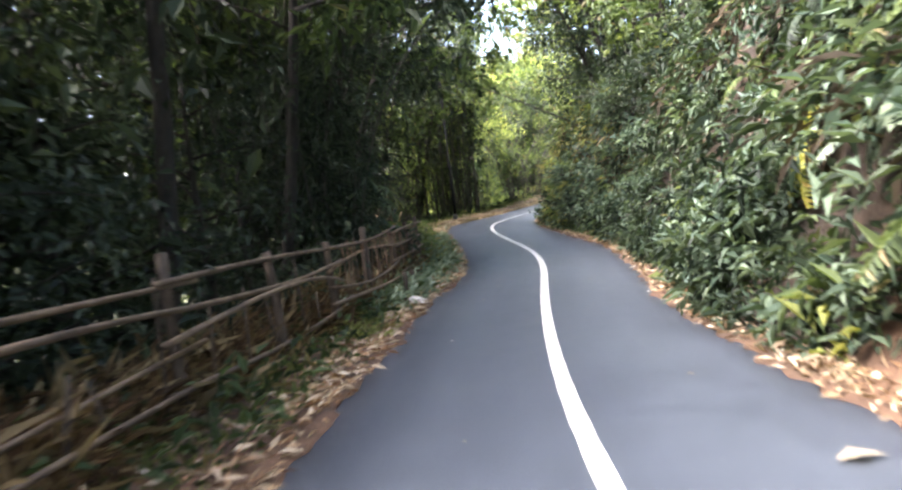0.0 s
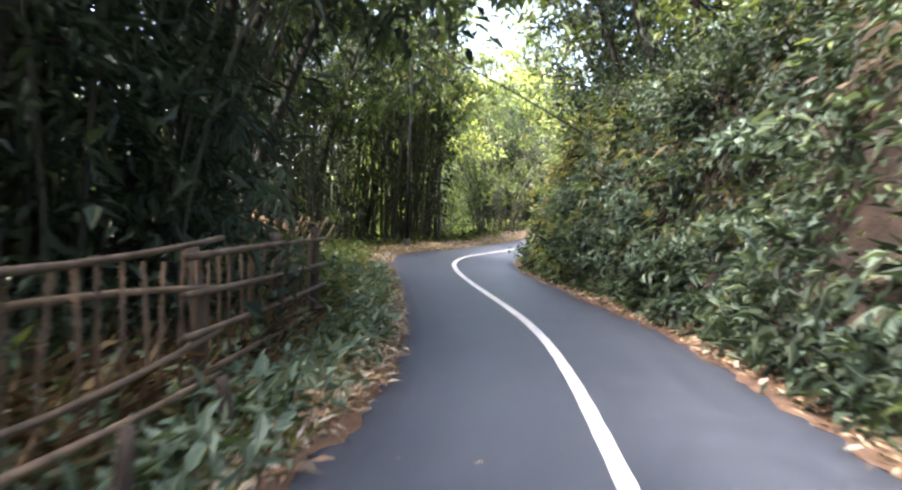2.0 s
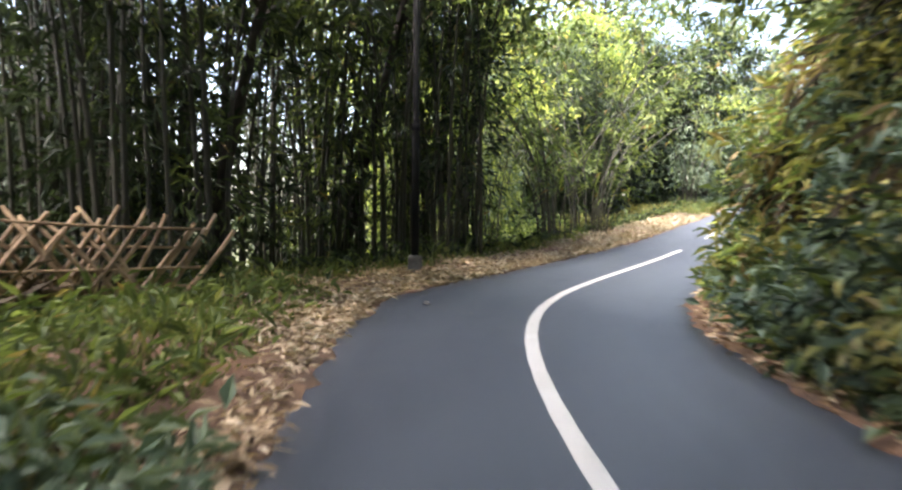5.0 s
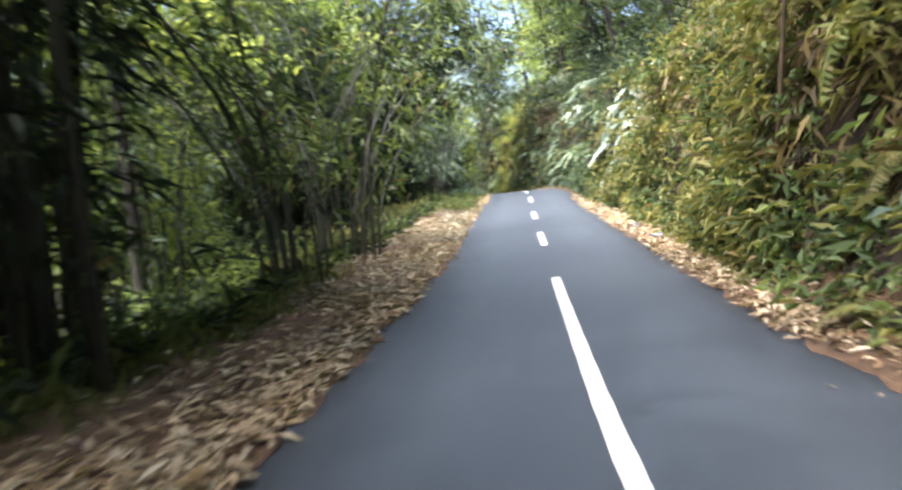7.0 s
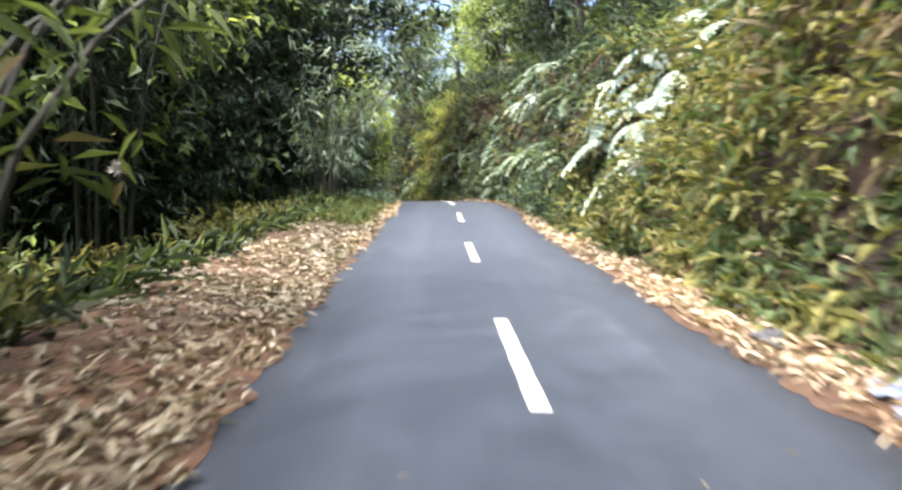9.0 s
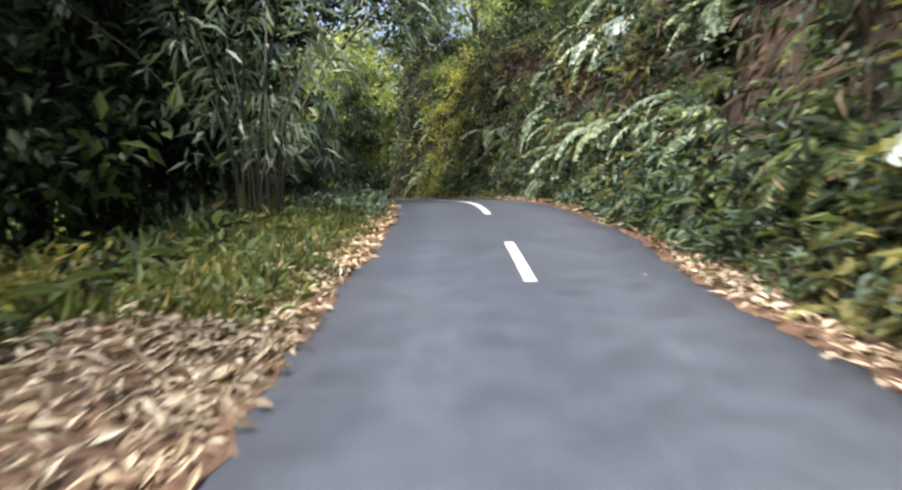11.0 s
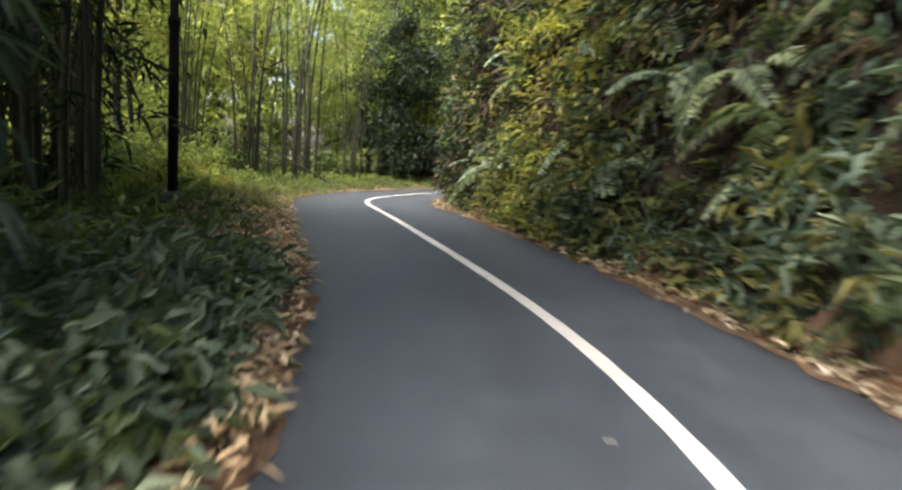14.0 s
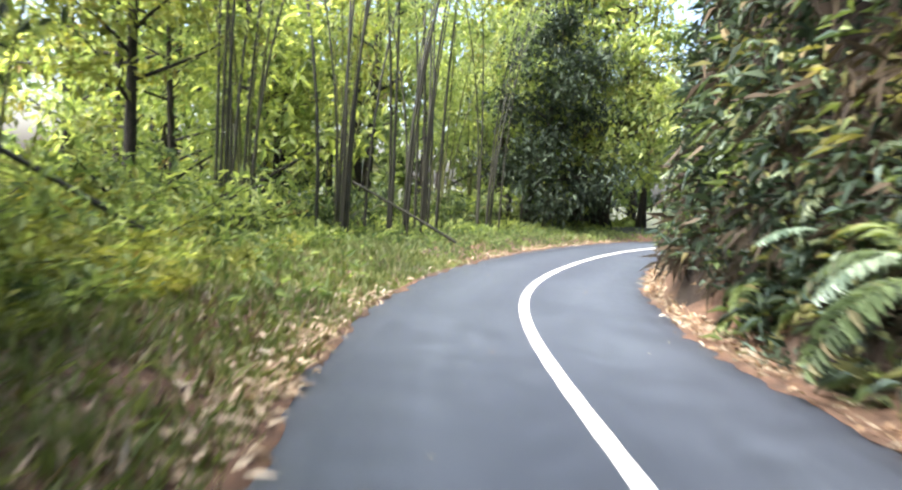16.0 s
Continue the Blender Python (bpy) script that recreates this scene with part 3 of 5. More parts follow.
def bank_spots(n, s0, s1, lo=0.0, hi=1.0, seed=0, grain=0.9, bare=True):
    """Places on the bank between its foot (0) and 1.2 m past its top (1), in uneven patches."""
    r = np.random.RandomState(seed + 100)
    s, u = r.uniform(s0, s1, n), r.uniform(lo, hi, n)
    keep = r.uniform(0, 1, n) < 0.72 + 0.55 * wave2(s * grain, u * 3.4 * grain, seed + 50)
    keep &= u > 0.06 * smooth(74, 77, s)
    for hs, hu, rs, ru in HOLLOWS if bare else ():
        keep &= ((s - hs) / rs) ** 2 + ((u - hu) / ru) ** 2 > r.uniform(0.5, 1.5, n)
    s, u = s[keep], u[keep]
    return s, edge_of(s, 1) + verge_right(s) + u * 3.1 - 0.05


# darker leaf mixes at -8..24 and 73..96 put the bank's shade into colour
for k, (s0, s1, n, mats) in enumerate((
        (-8, 4, 250, (YELLOW,)), (-8, 9, 1000, (DEEP, BLUE, DEEP, STRAW)), (-8, 9, 350, (GREEN,)), (6, 24, 1400, (DEEP, BLUE, DEEP, STRAW, DEEP)), (6, 24, 400, (GREEN,)), (15, 26, 280, (HAY, OLIVE)), (20, 30, 850, (OLIVE, GREEN, BLUE, STRAW)),
        (27, 37, 1000, (OLIVE, HAY, HAY, GREEN)), (27, 37, 500, (SPRING, STRAW)), (35, 50, 2000, (OLIVE, GREEN, OLIVE, HAY)), (48, 58, 850, (GREEN, BLUE, DEEP, STRAW)),
        (55, 70, 1200, (DEEP, BLUE, OLIVE, STRAW, STRAW)), (67, 78, 1000, (GREEN, OLIVE, DEEP, STRAW)), (68.5, 73, 170, (YELLOW, YELLOW)), (75, 96, 1400, (GREEN, BLUE, DEEP, STRAW, STRAW)), (73, 94, 1100, (DEEP, BLUE, DEEP, STRAW, STRAW)))):
    for j, mat in enumerate(mats):
        thin = mat in (STRAW, HAY)
        a, b = bank_spots(n if not thin else n // 3 if s0 < 7 else n // 2, s0, s1, 0 if not thin else 0.25 - 0.2 * (s0 == 73), 1.25 if s0 != 73 else 0.5, 7 * k + j, 0.9 if j < 3 else 1.6, not thin)
        if thin:
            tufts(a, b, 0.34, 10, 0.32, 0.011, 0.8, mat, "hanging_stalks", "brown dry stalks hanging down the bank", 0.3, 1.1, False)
        else:
            h = len(a) * 3 // 5
            tufts(a[:h], b[:h], 0.46, 10, 0.13, 0.054, 0.95, mat, "bank_undergrowth", "dense leafy plants covering the cut bank", 0.3, 0.25, False)
            tufts(a[h:], b[h:], 0.58, 7, 0.21, 0.066, 0.75, mat, "bank_undergrowth", "dense leafy plants covering the cut bank", 0.35, 0.3, False)
# floor of the wood on the left, and the slope above the bank
for k, (s0, s1, n, mat) in enumerate(((-8, 22, 1500, DEEP), (-8, 40, 1500, GREEN), (26, 55, 1500, DEEP), (40, 75, 1600, GREEN), (72, 100, 1600, SPRING), (76, 100, 900, GREEN))):
    a = rng.uniform(s0, s1, n)
    b = edge_of(a, -1) - 1.9 - 8 * rng.uniform(0, 1, n) ** 1.5 - 0.9 * (a > 19) * (a < 28) - 1.2 * (a > 74)
    tufts(a, b, 0.2, 5, 0.28, 0.08, 0.9, mat, "forest_undergrowth", "low leafy plants on the forest floor", 0.3, -0.35, False)
for k, (s0, s1, n, mat) in enumerate(((-8, 40, 1800, GREEN), (-8, 100, 1500, DEEP), (40, 100, 1600, GREEN))):
    a = rng.uniform(s0, s1, n)
    tufts(a, edge_of(a, 1) + 2.6 + 7 * rng.uniform(0, 1, n) ** 1.3, 0.2, 6, 0.28, 0.08, 0.8, mat, "hillside_undergrowth", "leafy plants on the slope above the bank", 0.3, 0.0, False)


# thickets on the slopes farther off
for s0, s1, side, n, mat in ((-14, 110, -1, 1500, GREEN), (-14, 110, -1, 1200, DEEP), (30, 112, -1, 700, SPRING), (-14, 110, 1, 1500, GREEN), (-14, 110, 1, 900, DEEP)):
    a = rng.uniform(s0, s1, n)
    tufts(a, side * (10 + 30 * rng.uniform(0, 1, n) ** 0.9), 0.2, 8, 0.95, 0.36, 0.9, mat, "thicket", "leafy thicket covering the forest slope", 0.3, -0.6, False)


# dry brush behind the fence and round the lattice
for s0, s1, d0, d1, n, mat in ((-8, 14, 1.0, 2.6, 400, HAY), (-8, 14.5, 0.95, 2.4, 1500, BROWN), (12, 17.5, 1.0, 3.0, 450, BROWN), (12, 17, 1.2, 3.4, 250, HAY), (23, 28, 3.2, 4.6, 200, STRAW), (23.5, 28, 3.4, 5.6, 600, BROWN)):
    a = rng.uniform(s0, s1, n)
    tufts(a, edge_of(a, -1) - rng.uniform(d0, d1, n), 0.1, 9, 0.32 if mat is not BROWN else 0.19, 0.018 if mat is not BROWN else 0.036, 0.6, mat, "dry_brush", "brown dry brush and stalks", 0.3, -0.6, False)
# plants at the foot of the bank
for s0, s1, n, mat in ((50, 61.6, 180, GREEN), (64.3, 72, 130, GREEN), (50, 61.6, 110, BLUE), (64.3, 72, 80, BLUE), (4, 27, 260, GREEN), (6, 27, 200, BLUE)):
    a = rng.uniform(s0, s1, n)
    tufts(a, edge_of(a, 1) + rng.uniform(0.42, 0.9, n), 0.02, 9, 0.17, 0.055, 0.9, mat, "bank_undergrowth", "dense leafy plants covering the cut bank", 0.3, -0.3, False)
# broad-leaved weeds on the left verge; pale leaves make up for missing light
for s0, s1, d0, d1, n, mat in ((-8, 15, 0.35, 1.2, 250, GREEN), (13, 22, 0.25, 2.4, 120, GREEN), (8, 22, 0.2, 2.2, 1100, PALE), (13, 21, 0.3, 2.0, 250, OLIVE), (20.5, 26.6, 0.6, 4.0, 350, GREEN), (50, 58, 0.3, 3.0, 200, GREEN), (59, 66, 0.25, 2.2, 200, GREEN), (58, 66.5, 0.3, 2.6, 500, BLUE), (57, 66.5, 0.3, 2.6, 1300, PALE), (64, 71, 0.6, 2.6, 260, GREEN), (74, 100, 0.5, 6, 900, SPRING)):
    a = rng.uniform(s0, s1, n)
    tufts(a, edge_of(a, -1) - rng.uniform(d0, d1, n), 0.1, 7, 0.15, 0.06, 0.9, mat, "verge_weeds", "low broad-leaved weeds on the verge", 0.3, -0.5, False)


# ---------- plants as things ----------
def frond_mesh(name, length, pairs, pin, arch, material, seed):
    """A feathered frond along +x that rises and bows over."""
    r = np.random.RandomState(seed)
    t = np.linspace(0, 1, 9)
    x = length * (t - 0.12 * t ** 3)
    z = length * (arch * t - (arch + 0.35) * t ** 2.2)
    y = length * 0.06 * np.sin(t * 2 + r.uniform(0, 6))
    spine = np.stack([x, y, z], 1)
    pieces = [tube(spine, np.linspace(0.006, 0.002, 9), 3)]
    q = np.linspace(0.14, 0.98, pairs)
    p = np.stack([np.interp(q, t, spine[:, i]) for i in range(3)], 1)
    tang = unit(np.stack([np.interp(q, t, np.gradient(spine[:, i])) for i in range(3)], 1))
    side = unit(np.cross(tang, (0, 0, 1.0)))
    nor = np.cross(side, tang)
    size = pin * np.sin(np.pi * (0.12 + 0.86 * (1 - q))) ** 0.8
    for sg in (-1, 1):
        way = side * sg + tang * 0.55 - nor * 0.12 + r.normal(0, 0.07, (pairs, 3))
        pieces.append(leaves(p, way, nor, size * r.uniform(0.85, 1.1, pairs), length / pairs * 1.35, 0.22, False))
    return mesh_of(name, *join(pieces), material)


def fern(material, n, length, seed, label, lean=0.0):
    r = np.random.RandomState(seed)
    me = [frond_mesh("frond", length * k, 25, length * 0.20, a, material, seed + i) for i, (k, a) in enumerate(((1.0, 0.55), (0.85, 0.8), (1.1, 0.35)))]
    thing = tagged(new("fern"), label, "fern", "ferns on the bank")
    for i in range(n):
        part("frond", me[i % 3], thing, m=pose(0, 0, 0, r.uniform(-14, 14), r.uniform(-35, 15), i * 360 / n + r.uniform(-18, 18)))
    return thing


def branch_points(r, base, way, length, bow, n=6):
    t = np.linspace(0, 1, n)
    side = unit(np.cross(way, r.normal(0, 1, 3)))
    return base + np.outer(t, unit(way)) * length + np.outer(t ** 2, (0, 0, -1.0)) * length * bow + np.outer(np.sin(t * 3), side) * length * 0.06


def shrub(material, seed, size, leaf, wide, n_leaf, label, bow=0.25, stems=9, category="shrub", name="shrub"):
    """Thin stems with leaves all along their outer half."""
    r = np.random.RandomState(seed)
    thing = tagged(new(name), label, category, "shrubs beside the road")
    wood, leafs = [], []
    for i in range(stems):
        a = i / stems * 6.283 + r.uniform(-0.3, 0.3)
        way = np.array([math.cos(a), math.sin(a), r.uniform(0.6, 1.8)])
        p = branch_points(r, np.array([0, 0, -0.05]), way, size * r.uniform(0.75, 1.2), bow)
        wood.append(tube(p, np.linspace(0.012, 0.004, len(p)) * size, 3))
        k = n_leaf // stems
        t = r.uniform(0.3, 1.0, k) ** 0.8
        at = np.stack([np.interp(t, np.linspace(0, 1, len(p)), p[:, j]) for j in range(3)], 1) + r.normal(0, 0.09 * size, (k, 3))
        w = unit(way) * 0.5 + r.normal(0, 0.7, (k, 3)) + np.array([0, 0, -0.1])
        leafs.append(leaves(at, w, unit(r.normal(0, 0.4, (k, 3)) + np.array([0, 0, 1.0])), leaf * r.uniform(0.6, 1.3, k), leaf * wide * r.uniform(0.8, 1.2, k), 0.25, leaf > 0.2))
    part("stem", mesh_of("stem", *join(wood), BARK), thing)
    part("foliage", mesh_of("foliage", *join(leafs), material), thing)
    return thing


def bamboo(seed, n, tall, thick, spread, lean, material, stem, label, n_leaf=1700, low=0.3):
    """A clump of jointed culms that bow at the top, with hanging leaf sprays."""
    r = np.random.RandomState(seed)
    thing = tagged(new("bamboo_clump"), label, "bamboo", "bamboo clumps beside the road")
    at, ways = [], []
    for i in range(n):
        a = r.uniform(0, 6.283)
        b = np.array([math.cos(a), math.sin(a), 0]) * r.uniform(0.1, 1) * spread
        h = tall * r.uniform(0.75, 1.15)
        out = np.array([math.cos(a) * lean + r.normal(0, lean * 0.5), math.sin(a) * lean + r.normal(0, lean * 0.5), 0])
        pos, rad = ring_radii(8, thick * r.uniform(0.7, 1.15), thick * 0.2)
        p = b + np.outer(pos, (0, 0, h)) + np.outer(pos ** 2.3, out * h) - np.outer(np.clip(pos - 0.7, 0, 1) ** 2, (0, 0, h * 0.6))
        p[0, 2] -= 0.3
        part("culm", mesh_of("culm", *tube(p, rad, 5), stem, True), thing)
        k = n_leaf // n
        t = low + (1 - low) * r.uniform(0, 1, k // 6) ** 0.75
        c = np.stack([np.interp(t, pos, p[:, j]) for j in range(3)], 1)
        w = unit(r.normal(0, 1, (len(c), 3)) * np.array([1, 1, 0.35]))
        c = c + w * r.uniform(0.1, 0.9, (len(c), 1))
        at.append(np.repeat(c, 6, 0) + r.normal(0, 0.12, (len(c) * 6, 3)))
        ways.append(np.repeat(w, 6, 0) + r.normal(0, 0.55, (len(c) * 6, 3)) + np.array([0, 0, -0.45]))
    at, ways = np.concatenate(at), np.concatenate(ways)
    k = len(at)
    part("foliage", mesh_of("foliage", *leaves(at, ways, unit(r.normal(0, 0.5, (k, 3)) + np.array([0, 0, 1.0])), 0.30 * r.uniform(0.6, 1.3, k), 0.045 * r.uniform(0.7, 1.4, k), 0.25, False), material), thing)
    return thing


def tree(seed, tall, thick, crown, n_leaf, leaf, material, label, low=0.35, width=0.42, sides=7, limbs=14):
    """Tapered trunk with limbs, and a crown of leaf sprays with gaps."""
    r = np.random.RandomState(seed)
    thing = tagged(new("tree"), label, "tree", "forest trees")
    t = np.linspace(0, 1, 9)
    trunk = np.stack([0.35 * np.sin(t * 3 + r.uniform(0, 6)) * t, 0.35 * np.sin(t * 2.4 + r.uniform(0, 6)) * t, t * tall * 0.92 - 0.4], 1)
    wood = [tube(trunk, thick * np.array([1.5, 1.08, 0.95, 0.85, 0.75, 0.62, 0.48, 0.32, 0.15]), sides)]
    cen = []
    for i in range(limbs):
        q = low + (1 - low) * (i + 0.5) / limbs
        b = np.array([np.interp(q, t, trunk[:, j]) for j in range(3)])
        a = i * 2.4 + r.uniform(-0.5, 0.5)
        way = np.array([math.cos(a), math.sin(a), r.uniform(0.1, 0.9)])
        p = branch_points(r, b, way, crown * r.uniform(0.6, 1.15) * (1.15 - 0.6 * q), 0.15, 5)
        wood.append(tube(p, np.linspace(thick * 0.4, 0.012, 5), 3))
        for u in (0.4, 0.6, 0.8, 1.0):
            cen.append(np.array([np.interp(u, np.linspace(0, 1, 5), p[:, j]) for j in range(3)]) + r.normal(0, 0.25, 3))
    cen = np.array(cen)
    k = n_leaf // len(cen)
    c = np.repeat(cen, k, 0) + r.normal(0, 1, (len(cen) * k, 3)) * np.repeat(r.uniform(0.25, 0.62, len(cen)), k)[:, None] * np.array([1, 1, 0.6])
    n = len(c)
    w = r.normal(0, 1, (n, 3)) + np.array([0, 0, -0.3])
    part("trunk", mesh_of("trunk", *join(wood), BARK, True), thing)
    part("crown", mesh_of("crown", *leaves(c, w, unit(r.normal(0, 0.6, (n, 3)) + np.array([0, 0, 1.0])), leaf * r.uniform(0.6, 1.4, n), leaf * width * r.uniform(0.7, 1.3, n), 0.2, False), material), thing)
    return thing


def scatter(protos, spots):
    """Each prototype stands at its first spot; copies take the others."""
    used = set()
    for i, (s, o, size, tilt) in enumerate(spots):
        p = protos[i % len(protos)]
        m = spot(s, o, -0.02, rng.uniform(0, 360), 0.0, size * rng.uniform(0.85, 1.2))
        if tilt:
            th = float(np.interp(s, S, TH))
            m = m.copy()
            q = Matrix.Rotation(radians(tilt) * (-1 if o > 0 else 1), 4, Vector((-math.sin(th), math.cos(th), 0)))
            m = Matrix.Translation(m.translation) @ q @ Matrix.Translation(-m.translation) @ m
        if id(p) not in used:
            used.add(id(p))
            p.matrix_basis = m
        else:
            made = copy_thing(p, m)
            made.matrix_basis = m


def bank_list(n, s0, s1, lo, hi, size, tilt, seed):
    s, o = bank_spots(n * 3, s0, s1, lo, hi, seed)
    return [(float(a), float(b), size, tilt + rng.uniform(-12, 12)) for a, b in list(zip(s, o))[:n]]


def left_list(n, s0, s1, d0, d1, size, tilt=0):
    return [(s, float(edge_of(s, -1)) - d, size, tilt + rng.uniform(-3, 3)) for s, d in zip(rng.uniform(s0, s1, n), rng.uniform(d0, d1, n))]


def right_list(n, s0, s1, d0, d1, size, tilt=0):
    return [(s, float(edge_of(s, 1)) + d, size, tilt + rng.uniform(-3, 3)) for s, d in zip(rng.uniform(s0, s1, n), rng.uniform(d0, d1, n))]


# ferns and shrubs on the bank
scatter([fern(BLUE, 8, 0.8, 91, "dull blue-green fern on the shaded bank"), fern(DEEP, 7, 0.9, 92, "dark green fern with bank shade in its colour")], bank_list(26, 4, 26, 0.05, 0.9, 1.0, 28, 62) + bank_list(10, 62, 72, 0.05, 0.8, 1.0, 28, 63) + bank_list(8, 75, 92, 0.05, 0.8, 1.0, 28, 64))
scatter([fern(GREEN, 8, 0.85, 1, "green fern with arching feathered fronds on the bank"), fern(GREEN, 7, 1.0, 2, "green fern with arching feathered fronds on the bank")],
        bank_list(14, -6, 5, 0.08, 0.8, 1.0, 25, 1) + bank_list(10, 5, 24, 0.08, 0.6, 0.9, 25, 61) + [(61.3, 2.7, 0.7, 20), (62.3, 3.1, 0.8, 25), (63.1, 3.2, 0.8, 25), (63.9, 3.1, 0.8, 25), (64.6, 3.2, 0.8, 25), (65.4, 2.75, 0.7, 20)] + bank_list(45, 50, 76, 0.05, 0.7, 1.0, 25, 2) + bank_list(8, 74, 94, 0.1, 0.7, 1.0, 25, 3) + bank_list(22, 73.5, 92, 0.05, 0.42, 0.9, 35, 46))
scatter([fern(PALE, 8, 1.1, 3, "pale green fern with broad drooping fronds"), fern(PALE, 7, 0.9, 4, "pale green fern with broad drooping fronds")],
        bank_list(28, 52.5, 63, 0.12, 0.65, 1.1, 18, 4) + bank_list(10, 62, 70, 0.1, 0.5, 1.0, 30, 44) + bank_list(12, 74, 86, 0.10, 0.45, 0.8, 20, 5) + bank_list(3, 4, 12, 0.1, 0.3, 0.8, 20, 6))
scatter([fern(YELLOW, 7, 1.15, 5, "yellow-green fern fronds hanging over the bank"), fern(YELLOW, 8, 0.9, 6, "yellow-green fern fronds hanging over the bank")],
        bank_list(10, 0.5, 5.5, 0.1, 0.8, 1.2, 35, 7) + bank_list(14, 68.5, 75, 0.28, 0.95, 1.1, 25, 8) + bank_list(5, 28, 36, 0.5, 1.0, 1.2, 35, 9))
scatter([fern(SILVER, 8, 1.25, 7, "fern with glare painted into its silvery fronds"), fern(SILVER, 7, 1.1, 8, "fern with glare painted into its silvery fronds")],
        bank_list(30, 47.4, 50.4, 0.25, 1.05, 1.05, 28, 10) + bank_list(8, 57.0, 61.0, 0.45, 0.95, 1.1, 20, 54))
scatter([fern(OLIVE, 8, 0.7, 9, "olive fern in the thicket on the bank")], bank_list(16, 35, 50, 0.0, 1.0, 1.0, 30, 11) + bank_list(6, 22, 34, 0, 0.8, 1.0, 30, 12))
scatter([shrub(BLUE, 21, 0.8, 0.19, 0.36, 230, "blue-green broad-leaved shrub growing from the bank", name="broad_leaved_shrub"), shrub(BLUE, 22, 1.0, 0.22, 0.32, 230, "blue-green broad-leaved shrub growing from the bank", name="broad_leaved_shrub")],
        bank_list(22, 4, 27, 0.1, 0.8, 1.0, 25, 13) + bank_list(14, 13, 25, 0.1, 0.45, 1.0, 20, 23) + bank_list(6, 26, 32, 0.18, 0.4, 0.9, 10, 14) + bank_list(8, 78, 92, 0.3, 1, 1.0, 20, 15))
scatter([shrub(GREEN, 23, 0.9, 0.16, 0.4, 260, "leafy green shrub growing at the roadside"), shrub(GREEN, 24, 1.2, 0.18, 0.34, 260, "leafy green shrub growing at the roadside")],
        bank_list(30, -8, 30, 0.5, 1.3, 1.1, 20, 16) + bank_list(30, 50, 96, 0.4, 1.3, 1.1, 20, 17) + [(59.6, 2.5, 0.5, 10), (60.3, 2.4, 0.55, 10), (61.1, 2.5, 0.5, 10), (64.3, 2.5, 0.5, 10), (65.0, 2.4, 0.55, 10), (65.8, 2.5, 0.5, 10), (66.6, 2.45, 0.55, 10), (64.7, 3.1, 0.6, 15), (66.0, 3.1, 0.6, 15)] + left_list(12, 13, 20, 2.0, 4.0, 1.0) + left_list(14, 56, 68, 2.6, 5.0, 1.0) + left_list(14, 28, 39, 2.3, 4.5, 0.8) + left_list(14, 74, 100, 4.5, 9, 1.5))
scatter([shrub(OLIVE, 25, 1.0, 0.17, 0.28, 260, "olive shrub with drying leaves")], bank_list(30, 24, 50, 0.3, 1.3, 1.1, 20, 18) + left_list(14, 36, 54, 2.3, 4.5, 1.0))
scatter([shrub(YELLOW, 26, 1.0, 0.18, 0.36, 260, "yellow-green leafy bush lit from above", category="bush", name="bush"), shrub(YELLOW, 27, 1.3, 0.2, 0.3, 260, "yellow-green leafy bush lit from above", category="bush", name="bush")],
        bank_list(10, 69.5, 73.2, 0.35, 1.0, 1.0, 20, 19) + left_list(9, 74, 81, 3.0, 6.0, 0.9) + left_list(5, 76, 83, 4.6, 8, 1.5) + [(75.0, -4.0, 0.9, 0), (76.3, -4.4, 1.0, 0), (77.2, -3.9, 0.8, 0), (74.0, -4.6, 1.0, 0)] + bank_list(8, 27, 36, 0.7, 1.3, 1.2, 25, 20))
scatter([shrub(SPRING, 67, 1.4, 0.2, 0.34, 300, "light green bush under the bamboo", category="bush", name="bush"), shrub(SPRING, 68, 1.7, 0.22, 0.3, 300, "light green bush under the bamboo", category="bush", name="bush")],
        left_list(22, 78, 98, 5.0, 11, 1.5) + left_list(8, 72, 80, 6, 10, 1.5) + left_list(6, 38, 46, 2.8, 5, 1.0))
scatter([shrub(DEEP, 28, 1.3, 0.15, 0.4, 380, "dark green shrub with shade in its colour"), shrub(DEEP, 29, 1.6, 0.16, 0.36, 400, "dark green shrub with shade in its colour")],
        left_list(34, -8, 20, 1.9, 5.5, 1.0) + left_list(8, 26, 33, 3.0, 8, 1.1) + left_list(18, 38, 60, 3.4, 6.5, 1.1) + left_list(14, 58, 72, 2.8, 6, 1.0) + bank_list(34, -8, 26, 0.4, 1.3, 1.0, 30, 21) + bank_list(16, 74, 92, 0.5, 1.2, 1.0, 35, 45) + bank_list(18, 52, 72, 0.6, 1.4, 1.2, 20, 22))

